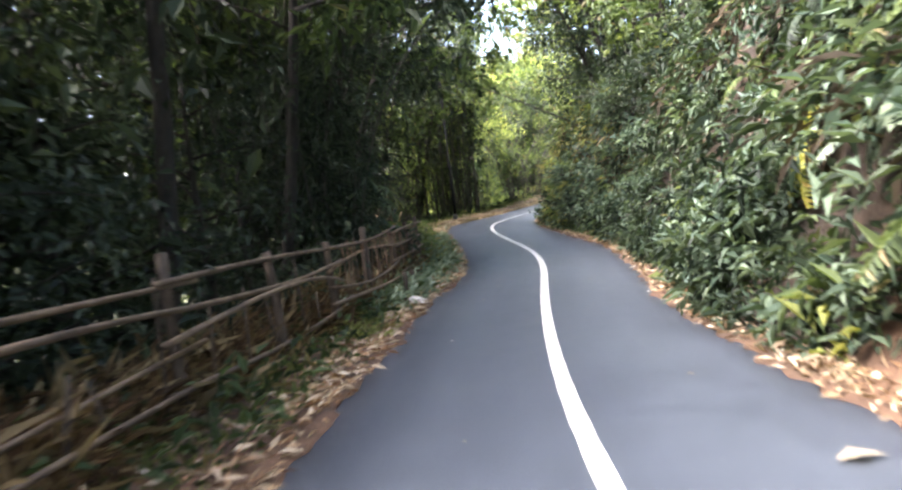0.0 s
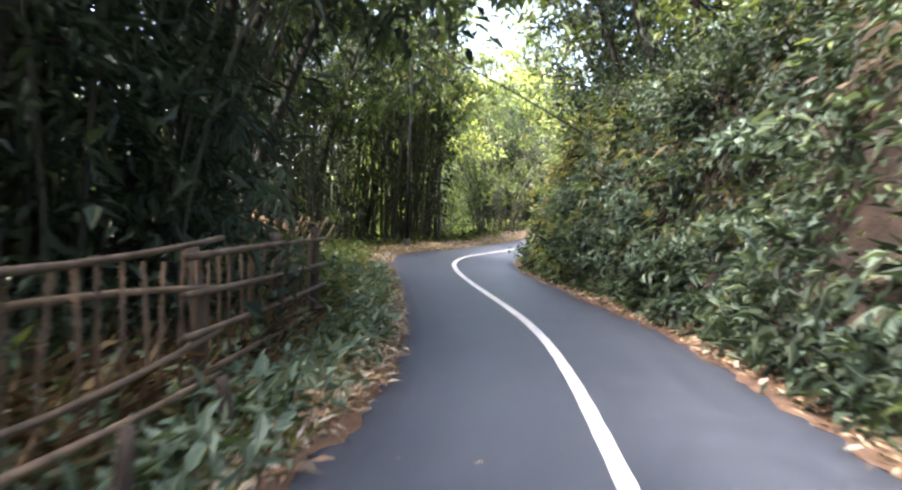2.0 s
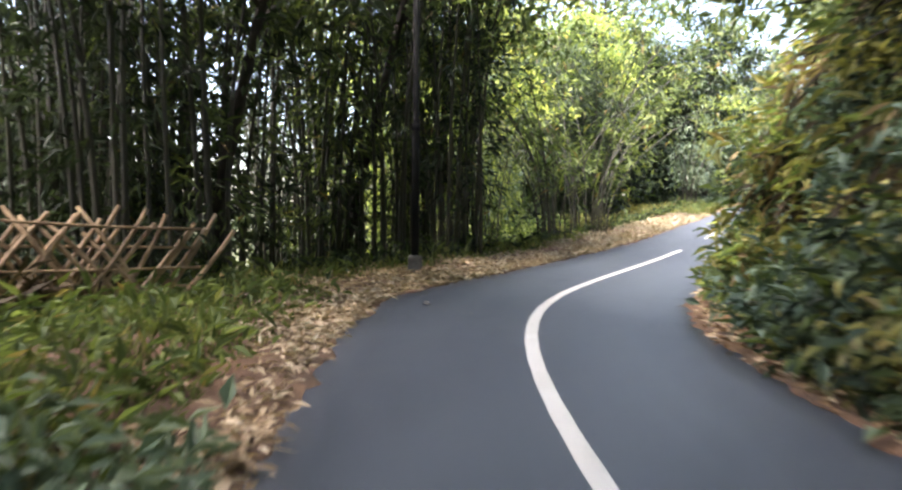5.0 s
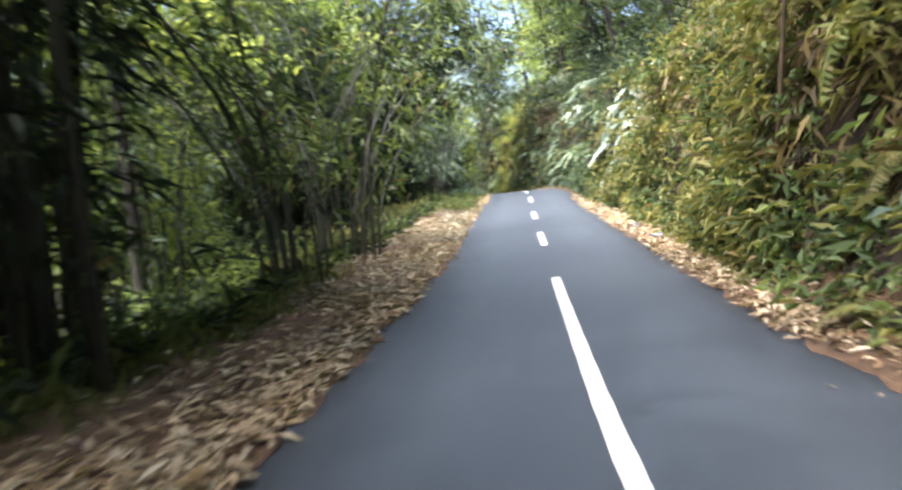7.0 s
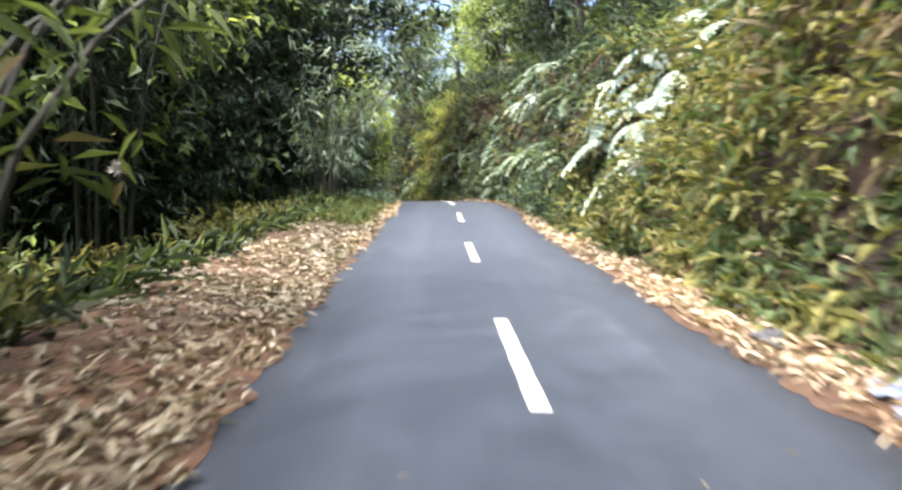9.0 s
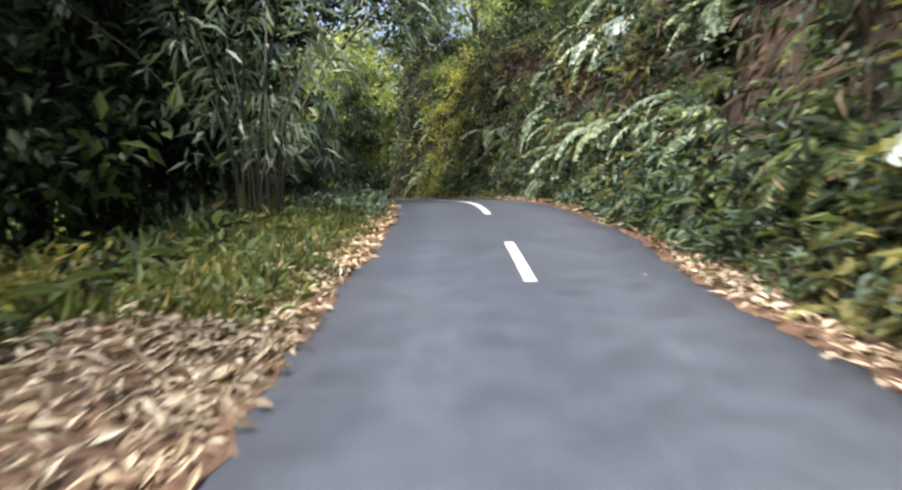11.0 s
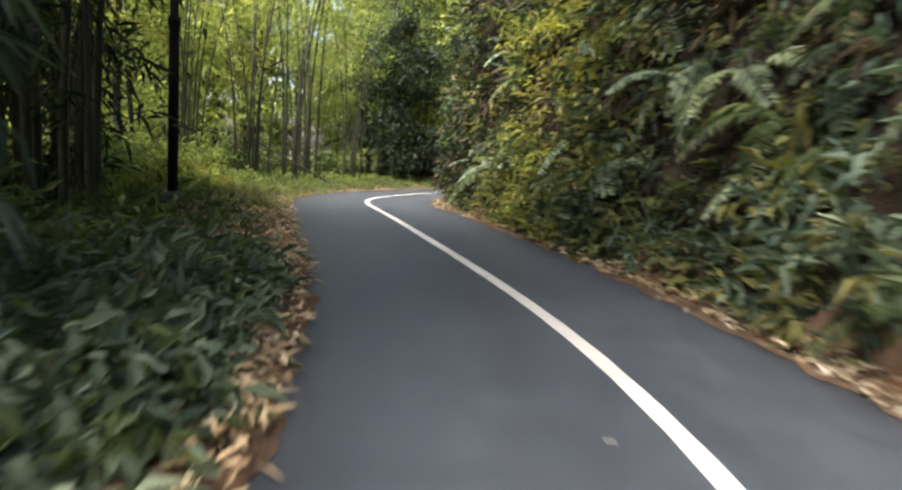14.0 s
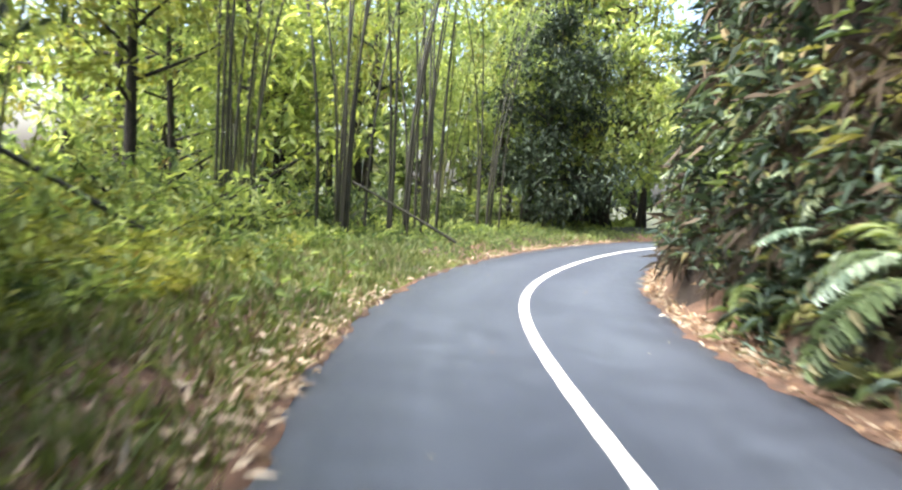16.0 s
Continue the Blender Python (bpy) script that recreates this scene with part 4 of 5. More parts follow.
def fan_plant(seed, tall, n, leaf, material, label):
    """Stems that carry drooping fans of long pointed leaves."""
    r = np.random.RandomState(seed)
    thing = tagged(new("fan_leaf_plant"), label, "plant", "fan-leaved plants")
    fans = []
    for k in range(3):
        a = np.linspace(-2.1, 2.1, 11) + r.normal(0, 0.08, 11)
        way = np.stack([np.cos(a), np.sin(a), r.uniform(-0.55, -0.05, 11)], 1)
        fans.append(mesh_of("fan", *leaves(np.zeros((11, 3)), way, np.tile([0, 0, 1.0], (11, 1)), leaf * r.uniform(0.75, 1.15, 11), leaf * 0.13, 0.3, True), material))
    for i in range(n):
        a = i * 2.4
        top = np.array([math.cos(a) * 0.5, math.sin(a) * 0.5, 0]) * r.uniform(0.4, 1.3) * tall * 0.35 + np.array([0, 0, tall * (0.3 + 0.7 * (i + 0.5) / n)])
        p = np.stack([top * u ** e for u, e in zip(np.linspace(0, 1, 5), (1, 1, 1, 1, 1))])
        p[:, :2] *= np.linspace(0, 1, 5)[:, None]
        part("stem", mesh_of("stem", *tube(p, np.linspace(0.014, 0.006, 5), 4), CULM), thing)
        part("fan", fans[i % 3], thing, m=Matrix.Translation(top) @ pose(0, 0, 0, r.uniform(-20, 20), r.uniform(5, 40), math.degrees(a) + r.uniform(-20, 20)))
    return thing


scatter([fan_plant(61, 2.6, 14, 0.48, BLUE, "plant with drooping fans of long blue-green leaves"), fan_plant(62, 1.9, 11, 0.44, BLUE, "plant with drooping fans of long blue-green leaves")],
        [(59.0, -3.4, 1.05, 0), (60.4, -3.7, 1.0, 0), (59.6, -4.5, 1.2, 0), (62.0, -3.8, 0.9, 0), (63.6, -3.7, 0.9, 0), (16.0, -3.6, 1.1, 0), (14.8, -4.0, 1.0, 0), (17.5, -4.5, 1.0, 0)])

# bamboo; leaf and culm colours carry each stretch's shade and bright light
dark_bamboo = [bamboo(31, 8, 9.5, 0.05, 0.9, 0.16, DEEP, CULM, "clump of dark bamboo culms, shade in their colour", 1700, 0.1), bamboo(32, 7, 8.5, 0.055, 0.8, 0.22, GREEN, CULM, "clump of dark bamboo culms, shade in their colour", 1700, 0.1), bamboo(33, 9, 10.5, 0.045, 1.1, 0.13, DEEP, CULM, "clump of dark bamboo culms, shade in their colour", 1700, 0.1)]
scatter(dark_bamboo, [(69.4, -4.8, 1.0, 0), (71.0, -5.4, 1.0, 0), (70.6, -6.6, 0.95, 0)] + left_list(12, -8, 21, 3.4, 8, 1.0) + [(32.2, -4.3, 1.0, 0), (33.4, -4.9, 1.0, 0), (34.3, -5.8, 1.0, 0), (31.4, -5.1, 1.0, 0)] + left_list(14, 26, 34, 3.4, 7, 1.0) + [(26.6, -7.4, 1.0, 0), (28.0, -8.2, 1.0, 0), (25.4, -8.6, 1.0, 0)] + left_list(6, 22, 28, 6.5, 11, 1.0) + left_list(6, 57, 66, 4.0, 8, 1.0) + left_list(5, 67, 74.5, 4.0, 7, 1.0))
mid_bamboo = [bamboo(37, 7, 8.0, 0.045, 0.9, 0.2, DEEP, CULM, "leafy bamboo clump behind the litter verge", 2000, 0.06), bamboo(38, 6, 7.0, 0.04, 0.8, 0.25, DEEP, CULM, "leafy bamboo clump with shade-dark drooping leaves", 2000, 0.06)]
scatter(mid_bamboo, left_list(12, 46, 58, 4.2, 8, 1.0) + left_list(5, 10, 20, 2.6, 5, 0.9))
arch_bamboo = [bamboo(34, 16, 6.0, 0.026, 0.6, 0.75, GREEN, CULM, "bush of thin arching bamboo stems", 1500, 0.2), bamboo(39, 14, 5.5, 0.026, 0.6, 0.75, PALE, CULM, "bush of thin arching stems with pale leaves", 1700, 0.15)]
pale_bamboo = [bamboo(65, 8, 8.0, 0.04, 0.9, 0.24, SPRING, CULM, "leafy bamboo clump with light green sprays", 1300, 0.25), bamboo(66, 7, 7.0, 0.04, 0.8, 0.25, PALE, CULM, "leafy bamboo clump with pale drooping leaves", 1300, 0.25)]
scatter(pale_bamboo, left_list(8, 39, 46, 5.4, 9, 1.0))
scatter(arch_bamboo, [(39.6, -3.5, 1.0, 0), (55.8, -3.8, 1.0, 0), (37.0, -3.6, 1.0, 0)])
light_bamboo = [bamboo(35, 6, 10, 0.045, 0.9, 0.16, SPRING, CULM_LIGHT, "tall bamboo culms with bright light in their colour", 1600, 0.35), bamboo(36, 5, 9, 0.05, 0.8, 0.25, SPRING, CULM_LIGHT, "tall bamboo culms with bright light in their colour", 1700, 0.3)]
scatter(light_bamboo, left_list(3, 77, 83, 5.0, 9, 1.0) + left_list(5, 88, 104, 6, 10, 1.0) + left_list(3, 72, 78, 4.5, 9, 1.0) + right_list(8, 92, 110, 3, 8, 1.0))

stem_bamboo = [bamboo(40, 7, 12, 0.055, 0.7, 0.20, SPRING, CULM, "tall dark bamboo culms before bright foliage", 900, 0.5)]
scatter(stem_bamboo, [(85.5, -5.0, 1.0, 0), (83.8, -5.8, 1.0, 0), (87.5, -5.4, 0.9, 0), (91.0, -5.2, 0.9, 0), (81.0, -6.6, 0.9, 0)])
# trees over the road and through the wood; some are added only to shade the dark stretches
trees = [tree(41, 11, 0.16, 4.0, 1900, 0.33, GREEN, "forest tree with a leafy crown"), tree(42, 14, 0.20, 4.8, 1900, 0.38, GREEN, "tall forest tree with a spreading crown"), tree(43, 9, 0.12, 3.4, 1900, 0.30, DEEP, "dark leafy tree deep in the wood", 0.25)]
scatter(trees, left_list(14, -14, 18, 5.0, 10, 1.1, 4) + left_list(5, 46, 57, 8, 13, 1.1) + left_list(4, 44, 57, 5, 8, 0.9, -5) + left_list(4, 56, 67, 4.6, 8, 1.05, 8) + left_list(5, 70, 78, 7, 13, 1.0))
low_trees = [tree(50, 10, 0.14, 4.2, 1900, 0.33, GREEN, "leafy tree rooted on top of the bank", 0.10), tree(51, 8, 0.12, 3.6, 1900, 0.31, DEEP, "dark leafy tree rooted on top of the bank", 0.08)]
scatter(low_trees, right_list(14, -14, 20, 3.0, 7, 0.9, 10) + right_list(3, 19, 25, 3.2, 6, 0.9, 10) + [(29.0, 4.6, 0.75, 16), (31.5, 4.6, 0.8, 16), (34.0, 4.8, 0.8, 18), (37.0, 5.2, 0.75, 12), (24.5, 4.6, 0.7, 16)] + right_list(6, 56, 69, 3.5, 8, 0.95, 8) + right_list(6, 74, 92, 6, 10, 0.9) + [(77.5, 4.3, 0.55, 16), (79.5, 4.0, 0.8, 18), (81.5, 4.0, 0.9, 18), (83.5, 4.1, 0.65, 16), (86.0, 4.3, 0.7, 14)])
# added for shade: crowns and sun-side trees, many unseen, that block light
shade_trees = [tree(53, 13, 0.13, 5.6, 2500, 0.35, GREEN, "tall tree added to shade the road", 0.5), tree(54, 12, 0.13, 5.2, 2500, 0.34, DEEP, "tall dark tree added to shade the road", 0.5)]
scatter(shade_trees, left_list(8, -20, 3, 4.5, 9, 1.0, 14) + [(3.0, -5.0, 1.0, 8), (7.0, -4.9, 1.0, 8), (11.0, -5.0, 1.0, 10), (14.5, -5.2, 1.0, 10), (18.0, -5.4, 1.0, 10), (8.0, -8.4, 1.0, 4), (-1.0, -9.5, 1.05, 0), (2.0, -11.5, 1.05, 0), (6.0, -12.0, 1.05, 0), (-5.0, -11.5, 1.05, 0), (-9.0, -10.0, 1.05, 0), (15.0, -9.5, 1.0, 2), (10.0, -13.0, 1.05, 0), (0.0, 5.0, 0.75, 12), (-6.0, 5.2, 0.75, 12), (19.5, -5.8, 1.0, 17), (22.5, -5.6, 0.95, 18), (23.0, 5.0, 0.75, 18), (25.0, -7.2, 1.05, 16), (28.0, -6.6, 0.95, 14), (31.5, -7.0, 1.0, 14), (24.0, -8.2, 1.0, 12), (22.0, 5.8, 0.75, 12),
                       (64.0, -6.4, 1.0, 18), (66.0, -6.2, 0.95, 16), (63.0, 6.4, 0.8, 12)])
scatter([tree(55, 7.5, 0.11, 3.2, 2000, 0.22, DEEP, "dark tree leafy down to the ground", 0.04)], left_list(7, 47, 57, 4.6, 8, 1.0, -4) + left_list(2, 62, 66, 5, 7, 1.0, -4) + left_list(3, 68, 74, 5.5, 8, 0.9, -2) + left_list(9, 25, 36, 5.5, 10, 1.0) + left_list(22, -10, 18, 6.2, 14, 1.0))
scatter([tree(56, 13, 0.13, 5.4, 2500, 0.33, SPRING, "tall light green tree leaning over the road", 0.5)], [(27.5, 5.6, 0.85, 15), (31.0, 5.7, 0.9, 16), (35.0, 6.0, 0.9, 15), (39.0, 6.4, 0.9, 13), (54.0, -9.0, 1.0, 4)])
# light green trees that close the view at the ends of the bends
FILL = [(54.0, -9.5, 1.3, 0), (56.5, -11.5, 1.3, 0), (59.0, -10.0, 1.3, 0), (51.5, -12.0, 1.3, 0), (99.5, -10.5, 1.3, 0), (104.0, -12.0, 1.3, 0)]
bright_trees = [tree(44, 12, 0.15, 4.4, 1950, 0.32, SPRING, "tree with light green leaves against the sky", 0.2), tree(45, 12, 0.16, 4.0, 1950, 0.30, YELLOW, "tree with thin yellowing leaves", 0.25), tree(52, 10, 0.14, 4.0, 1950, 0.32, SPRING, "light green tree leafy down to the ground", 0.05)]
scatter(bright_trees, right_list(5, 36, 54, 7.0, 11, 0.8) + FILL + right_list(12, 80, 114, 3.4, 9, 1.0, 6) + left_list(20, 82, 116, 9, 20, 1.1) + left_list(9, 95, 112, 4, 8, 1.2) + left_list(9, 86, 104, 11, 20, 1.3) + left_list(6, 39, 49, 8, 14, 1.0) + left_list(5, 44, 66, 7, 12, 1.1) + [(78.5, -9.5, 0.9, 0), (80.5, -8.5, 0.8, 0), (82.5, -9.5, 0.9, 0)])
scatter([tree(46, 7.5, 0.14, 2.4, 7000, 0.22, DEEP, "dense dark evergreen tree beside the bend", 0.06)], [(95.5, -5.2, 1.25, 0), (101.5, -8.0, 0.55, 0)])

# crowns that hang over the first bend
scatter([tree(58, 10, 0.13, 4.6, 2600, 0.30, GREEN, "leafy tree leaning far over the bend", 0.2)], [(31.5, 4.4, 1.0, 24), (36.0, 6.0, 1.0, 8), (40.5, 7.0, 0.95, 4), (47.0, -8.5, 1.0, 0), (50.5, -9.5, 1.1, 0)])

scatter([tree(59, 12, 0.13, 4.4, 2600, 0.28, GREEN, "tall slender tree with a high leafy crown", 0.5), tree(60, 12, 0.13, 4.4, 2600, 0.28, SPRING, "tall slender tree with a light green crown", 0.5)],
        [(34.5, -5.2, 0.95, 6), (38.5, -7.0, 1.0, 0)])

# the wood farther off, on the slopes round the road
far_trees = [tree(47, 15, 0.2, 5.5, 760, 1.0, GREEN, "far forest tree on the slope", 0.12, 0.5, 5, 8), tree(48, 17, 0.2, 6.0, 760, 1.05, SPRING, "far light green forest tree", 0.1, 0.5, 5, 8), tree(49, 13, 0.2, 5.0, 760, 0.95, DEEP, "far dark forest tree", 0.1, 0.5, 5, 8)]
# light trees that close the view over the last bends
far = [(13.5, 116.0), (18.0, 112.0), (9.0, 113.0), (3.0, 109.0), (23.0, 119.0), (28.0, 116.0), (-8.0, 98.0), (-12.0, 90.0), (-3.0, 105.0), (33.0, 113.0)]
closing = len(far)
for k in range(1500):
    x, y = rng.uniform(RX.min() - 75, RX.max() + 75), rng.uniform(RY.min() - 45, RY.max() + 80)
    s_, o_, i_ = along([x], [y])
    # the valley side stays open below the dark bamboo
    open_side = y > 30 and -0.75 < (x + 2) / (y - 21) < -0.16
    if abs(o_[0]) > 17 and (abs(o_[0]) < 45 or k % 3 == 0) and not open_side:
        if all((x - a) ** 2 + (y - b) ** 2 > 30 for a, b in far):
            far.append((x, y))
for i, (x, y) in enumerate(far[:85 + closing]):
    p = far_trees[i % 3 if i < 3 or i >= closing else i % 2]
    z = float(np.clip(ground(np.array([x]), np.array([y])), -14, 34)[0])
    m = pose(x, y, z - 0.1, 0, 0, rng.uniform(0, 360)) @ Matrix.Diagonal((*[rng.uniform(0.8, 1.3)] * 3, 1))
    if i < 3:
        p.matrix_basis = m
    else:
        copy_thing(p, m).matrix_basis = m

# dark trees close behind the fence; deep shade is in their leaf colour
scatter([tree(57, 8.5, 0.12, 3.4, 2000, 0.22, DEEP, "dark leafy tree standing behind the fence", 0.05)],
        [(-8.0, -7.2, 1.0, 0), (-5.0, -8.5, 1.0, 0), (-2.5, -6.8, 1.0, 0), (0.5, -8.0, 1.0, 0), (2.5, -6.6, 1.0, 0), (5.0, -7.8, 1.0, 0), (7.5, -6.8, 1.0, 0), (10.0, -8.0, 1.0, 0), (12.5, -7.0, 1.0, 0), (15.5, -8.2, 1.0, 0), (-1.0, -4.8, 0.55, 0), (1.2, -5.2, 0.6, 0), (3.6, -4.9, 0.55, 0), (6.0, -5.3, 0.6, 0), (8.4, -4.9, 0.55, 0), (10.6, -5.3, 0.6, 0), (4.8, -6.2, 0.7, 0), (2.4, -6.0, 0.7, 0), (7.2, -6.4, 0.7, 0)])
scatter([shrub(SPRING, 69, 1.3, 0.17, 0.36, 320, "leafy yellow-green bush at the edge of the grass", category="bush", name="bush")],
        [(72.6, -5.2, 1.0, 0), (74.0, -4.8, 1.05, 0), (75.4, -5.3, 1.15, 0), (76.8, -4.9, 1.0, 0), (78.4, -5.7, 1.2, 0), (80.0, -6.0, 1.2, 0)])

scatter([shrub(GREEN, 72, 1.3, 0.2, 0.34, 380, "leafy green shrub leaning out beside the fence end"), shrub(BLUE, 73, 1.1, 0.24, 0.3, 300, "blue-green shrub with long leaves beside the fence end")],
        [(14.6, -3.5, 1.0, 0), (15.4, -3.9, 1.1, 0), (16.3, -3.7, 1.05, 0), (17.2, -4.1, 1.15, 0), (15.0, -4.7, 1.3, 0), (16.8, -5.0, 1.3, 0), (13.6, -4.0, 1.1, 0), (18.2, -4.7, 1.1, 0), (19.6, -3.4, 0.75, 0), (20.2, -3.9, 0.8, 0), (20.9, -4.3, 0.85, 0)])
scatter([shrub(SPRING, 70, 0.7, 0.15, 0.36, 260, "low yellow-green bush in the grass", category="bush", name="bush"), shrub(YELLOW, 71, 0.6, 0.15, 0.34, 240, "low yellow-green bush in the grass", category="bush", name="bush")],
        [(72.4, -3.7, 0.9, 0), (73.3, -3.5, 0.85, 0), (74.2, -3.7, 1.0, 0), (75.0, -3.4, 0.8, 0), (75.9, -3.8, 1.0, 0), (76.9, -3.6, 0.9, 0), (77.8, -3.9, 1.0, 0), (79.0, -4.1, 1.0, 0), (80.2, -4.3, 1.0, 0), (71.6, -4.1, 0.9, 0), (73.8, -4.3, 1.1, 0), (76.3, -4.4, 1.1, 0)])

# ---------- fence, poles, small things ----------
def log(p, q, r0, r1, seed, bend=0.02, sides=8, n=7):
    r = np.random.RandomState(seed)
    p, q = np.array(p, float), np.array(q, float)
    t = np.linspace(0, 1, n)
    off = r.normal(0, 1, 3)
    pts = p + np.outer(t, q - p) + np.outer(np.sin(t * 3.14), off) * bend * np.linalg.norm(q - p)
    return tube(pts, np.linspace(r0, r1, n) * r.uniform(0.93, 1.07, n), sides)


def at_height(s, o, h):
    x, y = put(s, o)
    return np.array([float(x), float(y), float(np.interp(s, S, RZ)) + h])


def rail_fence():
    thing = tagged(new("bamboo_fence"), "rustic fence of dark posts and weathered bamboo rails", "fence")
    line = lambda s: -2.62 - 0.04 * math.sin(s * 0.6)
    posts = np.arange(-7.0, 14.2, 1.75)
    for i, s in enumerate(posts):
        part("post", mesh_of("post", *log(at_height(s, line(s), -0.35), at_height(s + 0.05, line(s) - 0.03, 1.18 + 0.08 * math.sin(i * 2.3)), 0.055, 0.045, i), POSTWOOD, True), thing)
    for j, h in enumerate((0.30, 0.58, 0.83, 1.08)):
        for i in range(0, len(posts) - 1, 2):
            s0, s1 = posts[i] - 0.25, posts[min(i + 2, len(posts) - 1)] + 0.3
            k = 50 + i * 7 + j
            r = np.random.RandomState(k)
            sag = 0.04 if s0 < 8 else 0.015
            a, b = at_height(s0, line(s0) + 0.07, h + r.normal(0, sag)), at_height(s1, line(s1) + 0.07, h + r.normal(0, sag))
            part("rail", mesh_of("rail", *log(a, b, 0.024, 0.018, k, sag * 0.5, 7, 8), RAIL, True), thing)
    # upright split stakes woven behind the rails, close together near the far end
    s, i = -7.0, 0
    while s < 13.9:
        r = np.random.RandomState(500 + i)
        lean = r.normal(0, 0.05 if s > 7.5 else 0.14)
        top = r.uniform(1.02, 1.14) if s > 7.5 else r.uniform(0.6, 1.15)
        part("stake", mesh_of("stake", *log(at_height(s, line(s) + 0.01, -0.2), at_height(s + lean, line(s) + 0.01, top), 0.016, 0.012, i, 0.015, 5, 4), STAKE if s > 7.5 else POSTWOOD, True), thing)
        s += r.uniform(0.16, 0.24) if s > 7.5 else r.uniform(0.3, 0.75)
        i += 1
    return thing


rail_fence()


def short_post(s, o, tall, lean, label):
    """A stub of a post left standing on the verge."""
    x, y = put(s, o)
    g = float(ground(np.array([x]), np.array([y]))[0])
    me = mesh_of("wooden_stub", *log((0, 0, -0.15), (lean, 0.04, tall), 0.042, 0.034, int(s * 10), 0.03, 8, 6), POSTWOOD, True)
    ob = tagged(new("wooden_stub", me), label, "post")
    ob.matrix_basis = pose(float(x), float(y), g)


short_post(8.75, -2.08, 0.52, 0.04, "short dark wooden post beside a white bag")
short_post(9.9, -2.12, 0.45, -0.06, "short dark wooden post in the weeds")


def lattice_heap():
    """Split bamboo lattice that leans back against the brush."""
    thing = tagged(new("bamboo_lattice"), "sagging lattice of split bamboo leaning by the grass", "lattice")
    r = np.random.RandomState(77)

    def lean(u, h):
        # u runs from the road's side into the wood
        return at_height(25.8 - 1.5 * u + 0.35 * h, -4.5 - 1.7 * u, h * (1.18 + 0.15 * min(u, 1)) - 0.15 + 0.05 * math.sin(u * 7))
    for i in range(46):
        u = (i // 2) / 17 + r.normal(0, 0.01)
        d = (-0.42 if i % 2 else 0.22) + r.normal(0, 0.02)
        h = 0.98 + r.normal(0, 0.08)
        part("slat", mesh_of("slat", *log(lean(u, 0.0), lean(u - d, h), 0.036, 0.028, i, 0.03, 5, 5), SLAT, True), thing)
    for i in range(5):
        h = 0.12 + i * 0.2
        part("crossbar", mesh_of("crossbar", *log(lean(-0.08 + r.normal(0, 0.03), h), lean(1.3 + r.normal(0, 0.03), h + r.normal(0, 0.05)), 0.02, 0.016, 60 + i, 0.012, 5, 7), SLAT, True), thing)
    return thing


lattice_heap()


def steel_pole(s, o, tall):
    thing = tagged(new("utility_pole"), "black steel pole standing in a square concrete footing", "pole", "poles beside the road")
    m = spot(s, o)
    c = m.translation
    bm = bmesh.new()
    bmesh.ops.create_cube(bm, size=1.0)
    for v in bm.verts:
        k = 1.0 if v.co.z < 0 else 0.86
        v.co = Vector((v.co.x * 0.25 * k, v.co.y * 0.25 * k, v.co.z * 0.75 - 0.05))
    bmesh.ops.bevel(bm, geom=bm.edges[:], offset=0.02, segments=2, affect="EDGES")
    me = bpy.data.meshes.new("footing")
    bm.to_mesh(me)
    bm.free()
    me.materials.append(CONCRETE)
    thing.matrix_basis = Matrix.Translation(c)
    part("footing", me, thing, "rough grey concrete footing")
    part("shaft", mesh_of("shaft", *tube([(0, 0, 0.2), (0, 0, 2.5), (0, 0, 2.52), (0, 0, tall)], [0.065, 0.065, 0.055, 0.05], 14), POLE, True), thing)
    part("collar", mesh_of("collar", *tube([(0, 0, 2.44), (0, 0, 2.56)], [0.078, 0.078], 14), POLE, True), thing)
    return thing


steel_pole(28.9, -2.85, 7.0)
steel_pole(69.6, -3.3, 7.0)


def rock(s, o, size, seed, material, name, label, category, squash=0.6):
    bm = bmesh.new()
    bmesh.ops.create_icosphere(bm, subdivisions=3, radius=1)
    for v in bm.verts:
        d = noise.noise(v.co * 1.3 + Vector((seed, 0, 0))) * 0.45 + noise.noise(v.co * 3.1 + Vector((0, seed, 0))) * 0.15
        v.co = v.co * (1 + d)
        v.co = Vector((v.co.x * size, v.co.y * size * 0.8, v.co.z * size * squash))
    me = bpy.data.meshes.new(name)
    bm.to_mesh(me)
    bm.free()
    me.materials.append(material)
    ob = tagged(new(name, me), label, category)
    ob.matrix_basis = spot(s, o, size * squash * 0.55, seed * 40)
    return ob


rock(42.0, 2.2, 0.16, 1, STONE, "stone", "dark round stone lying in dry leaves", "stone")
rock(41.0, 1.85, 0.15, 2, STONE, "stone", "dark round stone at the asphalt edge", "stone")
rock(39.2, 1.9, 0.09, 3, STONE, "stone", "small dark stone in dry leaves", "stone")
rock(8.9, -1.95, 0.17, 4, WHITE_BAG, "plastic_bag", "crumpled white plastic bag lying on the verge", "bag", 0.5)
rock(9.25, -2.05, 0.10, 5, WHITE_BAG, "plastic_bag", "crumpled white plastic bag lying on the verge", "bag", 0.5)
rock(46.5, 2.1, 0.10, 6, WHITE_BAG, "plastic_bag", "flattened pale plastic bag in dry leaves", "bag", 0.3)




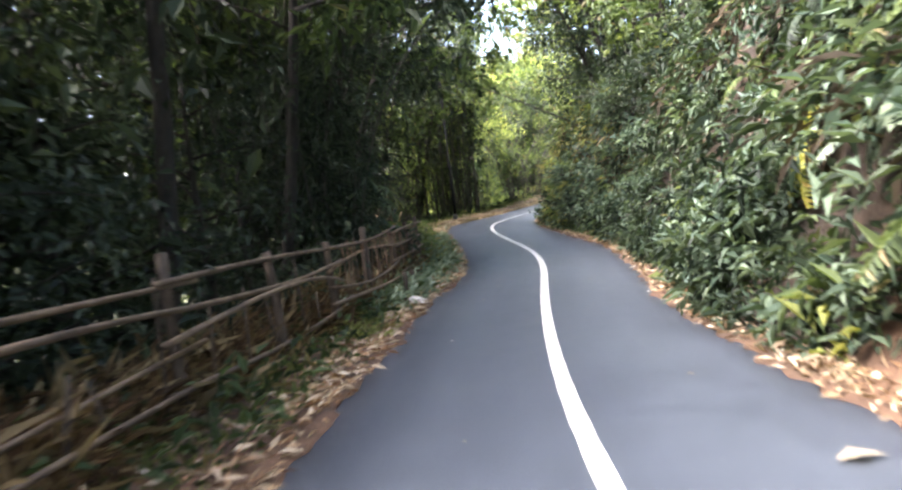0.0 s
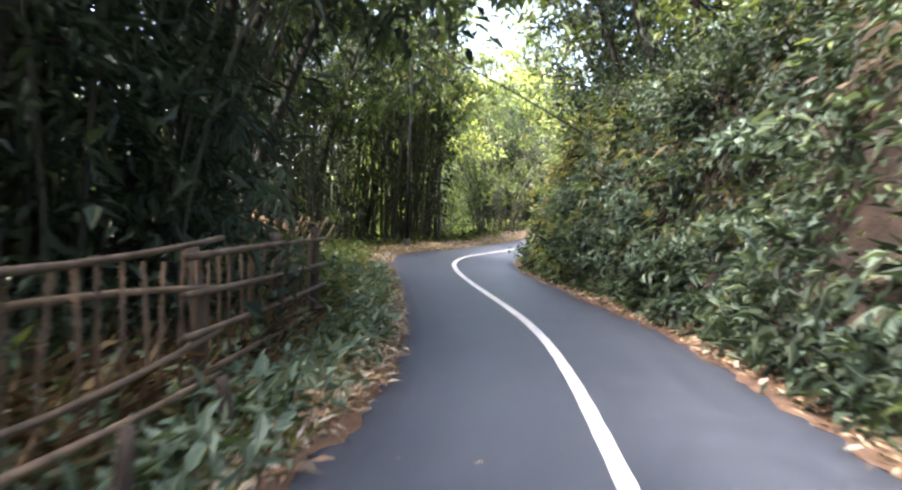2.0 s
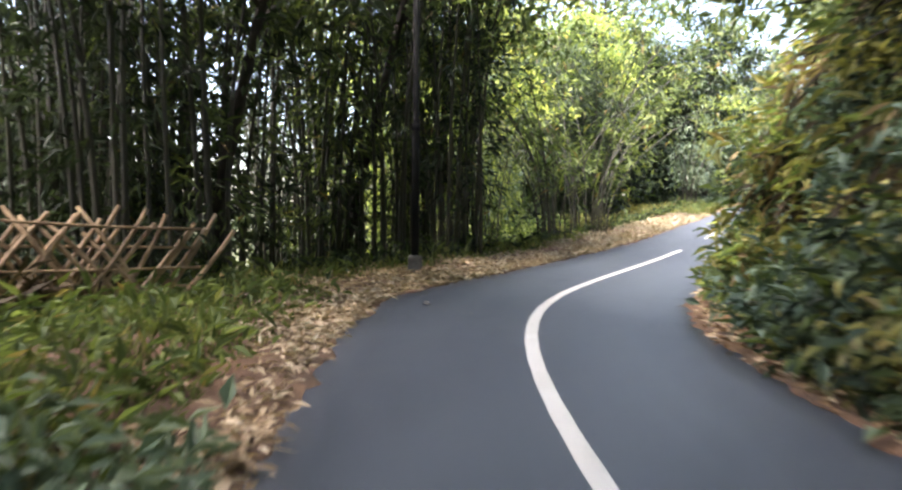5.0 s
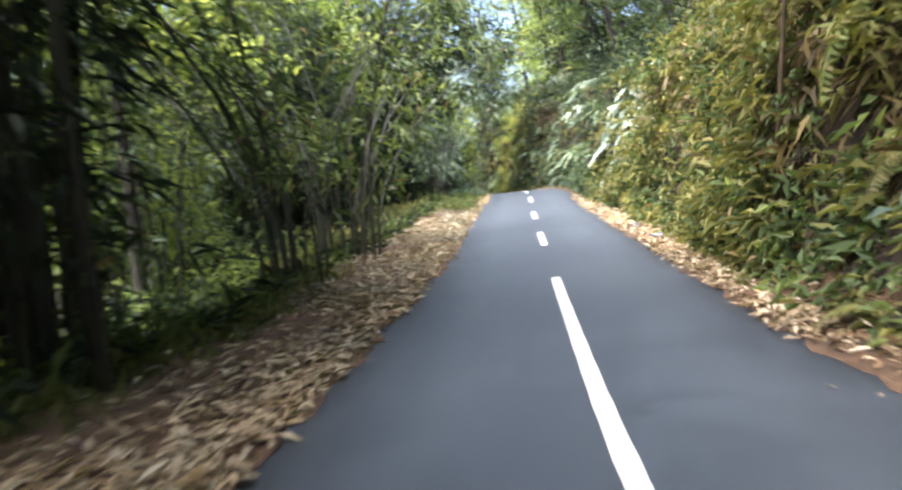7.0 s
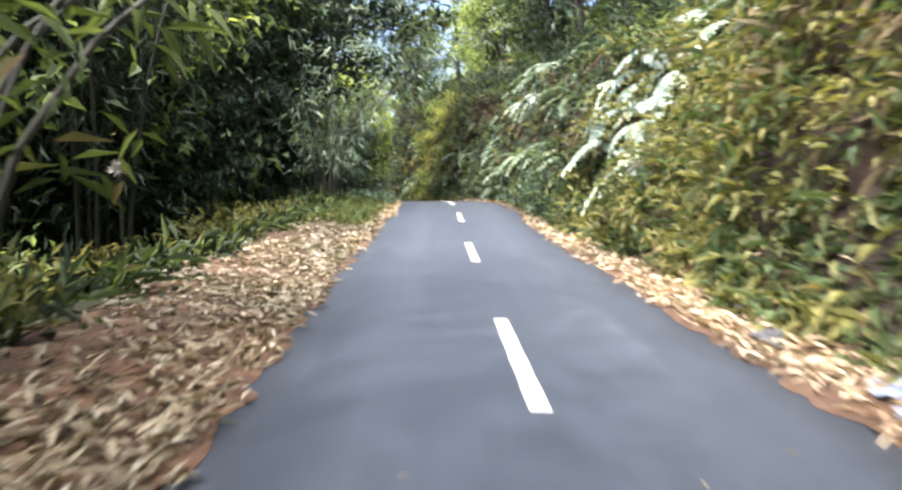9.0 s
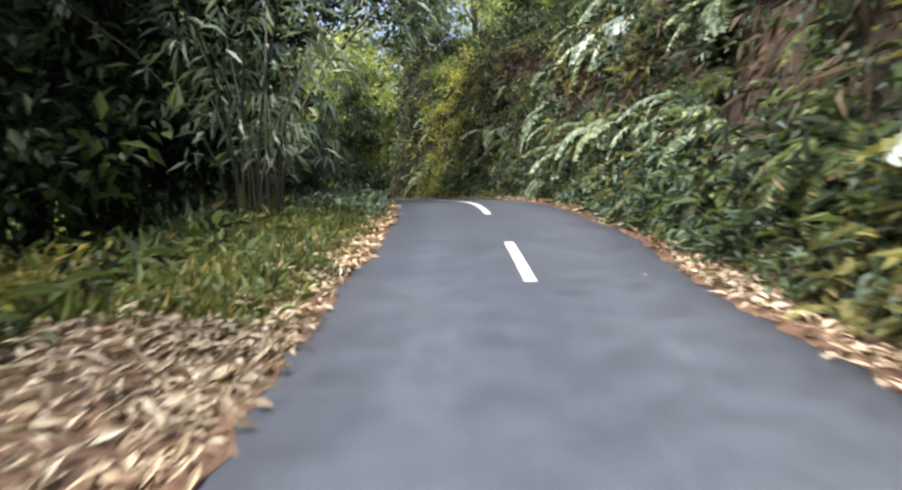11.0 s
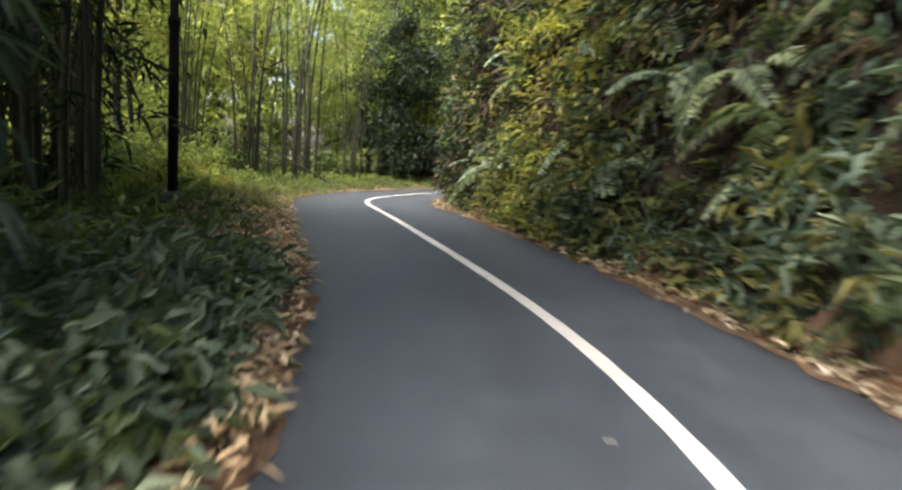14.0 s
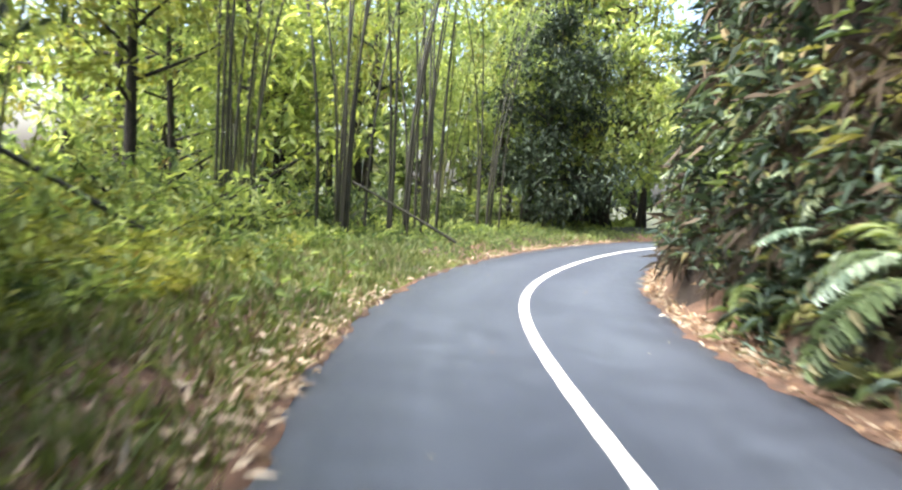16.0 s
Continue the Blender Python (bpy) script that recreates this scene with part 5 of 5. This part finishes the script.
def earth_slump(s, o, size):
    """Low fan of crumbled red earth at the foot of the bank."""
    v, f, n = [], [], 31
    for i in range(n):
        for j in range(n):
            a, b = i / (n - 1) * 2 - 1, j / (n - 1) * 2 - 1
            d = max(0.0, 1 - math.hypot(a, b) ** 1.5)
            q = at_height(s + a * size * 1.3, o + b * size * 0.6, 0)
            h = d * (0.22 + 0.3 * (b + 1) / 2) + 0.16 * d * noise.noise(Vector((a * 4, b * 4, 3))) + 0.12 * d * noise.noise(Vector((a * 9, b * 9, 7))) + 0.07 * d * noise.noise(Vector((a * 19, b * 19, 5)))
            v.append((q[0], q[1], q[2] + h * size * 0.75 - 0.02))
    for i in range(n - 1):
        for j in range(n - 1):
            f.append([i * n + j, (i + 1) * n + j, (i + 1) * n + j + 1, i * n + j + 1])
    return tagged(new("earth_slump", mesh_of("earth_slump", v, f, RED_EARTH, True)), "slump of bare red earth at the foot of the bank", "earth")


earth_slump(62.9, 2.1, 0.75)


def scrap(s, o, size, seed, material, name, label):
    """A thin crumpled sheet lying on the asphalt."""
    r = np.random.RandomState(seed)
    v, f, n = [], [], 6
    for i in range(n):
        for j in range(n):
            a, b = (i / (n - 1) - 0.5) * size * 1.5, (j / (n - 1) - 0.5) * size
            v.append((a + r.normal(0, size * 0.05), b + r.normal(0, size * 0.05), 0.008 + abs(r.normal(0, 0.14)) * size))
    for i in range(n - 1):
        for j in range(n - 1):
            f.append([i * n + j, (i + 1) * n + j, (i + 1) * n + j + 1, i * n + j + 1])
    ob = tagged(new(name, mesh_of(name, v, f, material)), label, "litter")
    x, y = put(s, o)
    z = max(float(np.interp(s, S, RZ)) if -WL.max() < o < WR.max() else -99, float(ground(np.array([x]), np.array([y]))[0]))
    ob.matrix_basis = pose(float(x), float(y), z, 0, 0, r.uniform(0, 360))
    return ob


for k, (s, o, size) in enumerate(((57.2, -1.68, 0.13), (26.5, -1.42, 0.11), (67.0, -1.6, 0.08), (66.0, -1.7, 0.09), (57.9, -1.6, 0.08), (8.0, 1.37, 0.09), (62.5, -0.36, 0.05), (5.8, -1.0, 0.05))):
    scrap(s, o, size * 0.8, 90 + k, GREY_SCRAP, "paper_scrap", "small crumpled faded scrap lying on the asphalt")
scrap(39.5, 2.0, 0.30, 110, BLUE_BAG, "plastic_bag", "flattened pale blue plastic bag in dry leaves")
scrap(40.0, 2.05, 0.22, 111, BLUE_BAG, "plastic_bag", "flattened pale blue plastic bag in dry leaves")
fallen = leaves(np.array([[0, 0, 0.02]]), np.array([[1.0, 0.2, 0.08]]), np.array([[0.1, 0.1, 1.0]]), 0.24, 0.10, 0.1)
leaf_ob = tagged(new("fallen_leaf", mesh_of("fallen_leaf", *fallen, DRY)), "large tan leaf lying on the asphalt", "leaf")
leaf_ob.matrix_basis = Matrix.Translation(at_height(2.0, 0.98, 0.0))


def pale_blossom(s, o, h):
    """A pale flower head on a thin stalk."""
    thing = tagged(new("blossom"), "pale white flower head on a thin green stalk", "flower")
    x, y = put(s, o)
    g = float(ground(np.array([x]), np.array([y]))[0])
    top = float(np.interp(s, S, RZ)) + h - g
    thing.matrix_basis = pose(float(x), float(y), g)
    part("stalk", mesh_of("stalk", *tube([(0, 0, -0.05), (0.05, 0, top * 0.5), (0.02, 0.03, top)], [0.008, 0.006, 0.004], 5), CULM), thing)
    r = np.random.RandomState(5)
    w = unit(r.normal(0, 1, (46, 3)))
    part("flower_head", mesh_of("flower_head", *leaves(np.tile([0.02, 0.03, top], (46, 1)), w, unit(r.normal(0, 1, (46, 3))), 0.075, 0.03, 0.1, False), WHITE_BAG), thing, "white petals")


pale_blossom(41.4, -2.95, 1.25)
# leaning and fallen stems
def fallen_stem(a, b, r0, material, seed, name="fallen_bamboo", label="bamboo culm fallen across the bushes"):
    return tagged(new(name, mesh_of(name, *log(a, b, r0, r0 * 0.6, seed, 0.02, 8, 10), material, True)), label, "bamboo")


fallen_stem(at_height(85.0, -2.9, 0.05), at_height(84.0, -5.6, 1.5), 0.045, CULM, 1)
fallen_stem(at_height(76.5, -4.2, 0.1), at_height(73.5, -7.5, 2.8), 0.06, CULM, 2)
fallen_stem(at_height(78.0, -4.8, 0.1), at_height(75.0, -9.5, 3.4), 0.05, CULM, 3)
fallen_stem(at_height(35.4, 2.35, 0.3), at_height(34.4, 2.45, 4.3), 0.032, RAIL, 4, "leaning_stick", "thin pale stick leaning against the bank")
lying = [np.array([x, y, float(ground(np.array([x]), np.array([y]))[0]) + 0.06]) for x, y in ((-5.1, 25.6), (-3.75, 30.6))]
fallen_stem(lying[0], lying[1], 0.04, POSTWOOD, 9, "fallen_pole", "long brown pole lying on the leaf litter")
fallen_stem(at_height(24.6, 3.9, 3.3), at_height(23.8, -1.8, 6.1), 0.03, CULM, 12, "overhanging_stem", "thin dark bamboo stem arching out over the road")

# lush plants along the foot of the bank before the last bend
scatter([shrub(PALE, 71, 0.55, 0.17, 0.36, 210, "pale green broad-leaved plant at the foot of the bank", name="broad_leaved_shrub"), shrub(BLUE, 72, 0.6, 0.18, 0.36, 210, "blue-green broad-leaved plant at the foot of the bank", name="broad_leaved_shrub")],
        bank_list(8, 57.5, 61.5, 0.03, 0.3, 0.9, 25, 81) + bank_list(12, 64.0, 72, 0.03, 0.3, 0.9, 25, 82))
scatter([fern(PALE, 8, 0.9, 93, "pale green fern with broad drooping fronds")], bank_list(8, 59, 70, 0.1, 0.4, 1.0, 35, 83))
scatter([shrub(YELLOW, 73, 0.9, 0.17, 0.36, 260, "yellow-green leafy bush beside the grass verge", category="bush", name="bush")],
        [(73.3, -4.0, 0.8, 0), (74.6, -4.5, 0.9, 0), (75.8, -5.2, 0.9, 0)])
# a dark crown added to shade the road at the weedy verge, and dry grass past the pole and the fence
scatter([tree(74, 12, 0.15, 3.6, 2600, 0.26, DEEP, "tall dark tree added to shade the road", 0.5)], [(61.8, -6.5, 0.95, 16)])
grass(6000, 69.5, 76, 0.0, 2.6, 0.18, "verge_grass", DRY, wide=0.016)
grass(5500, 10.5, 15.5, 0.0, 1.7, 0.15, "verge_grass", DRY, wide=0.018)
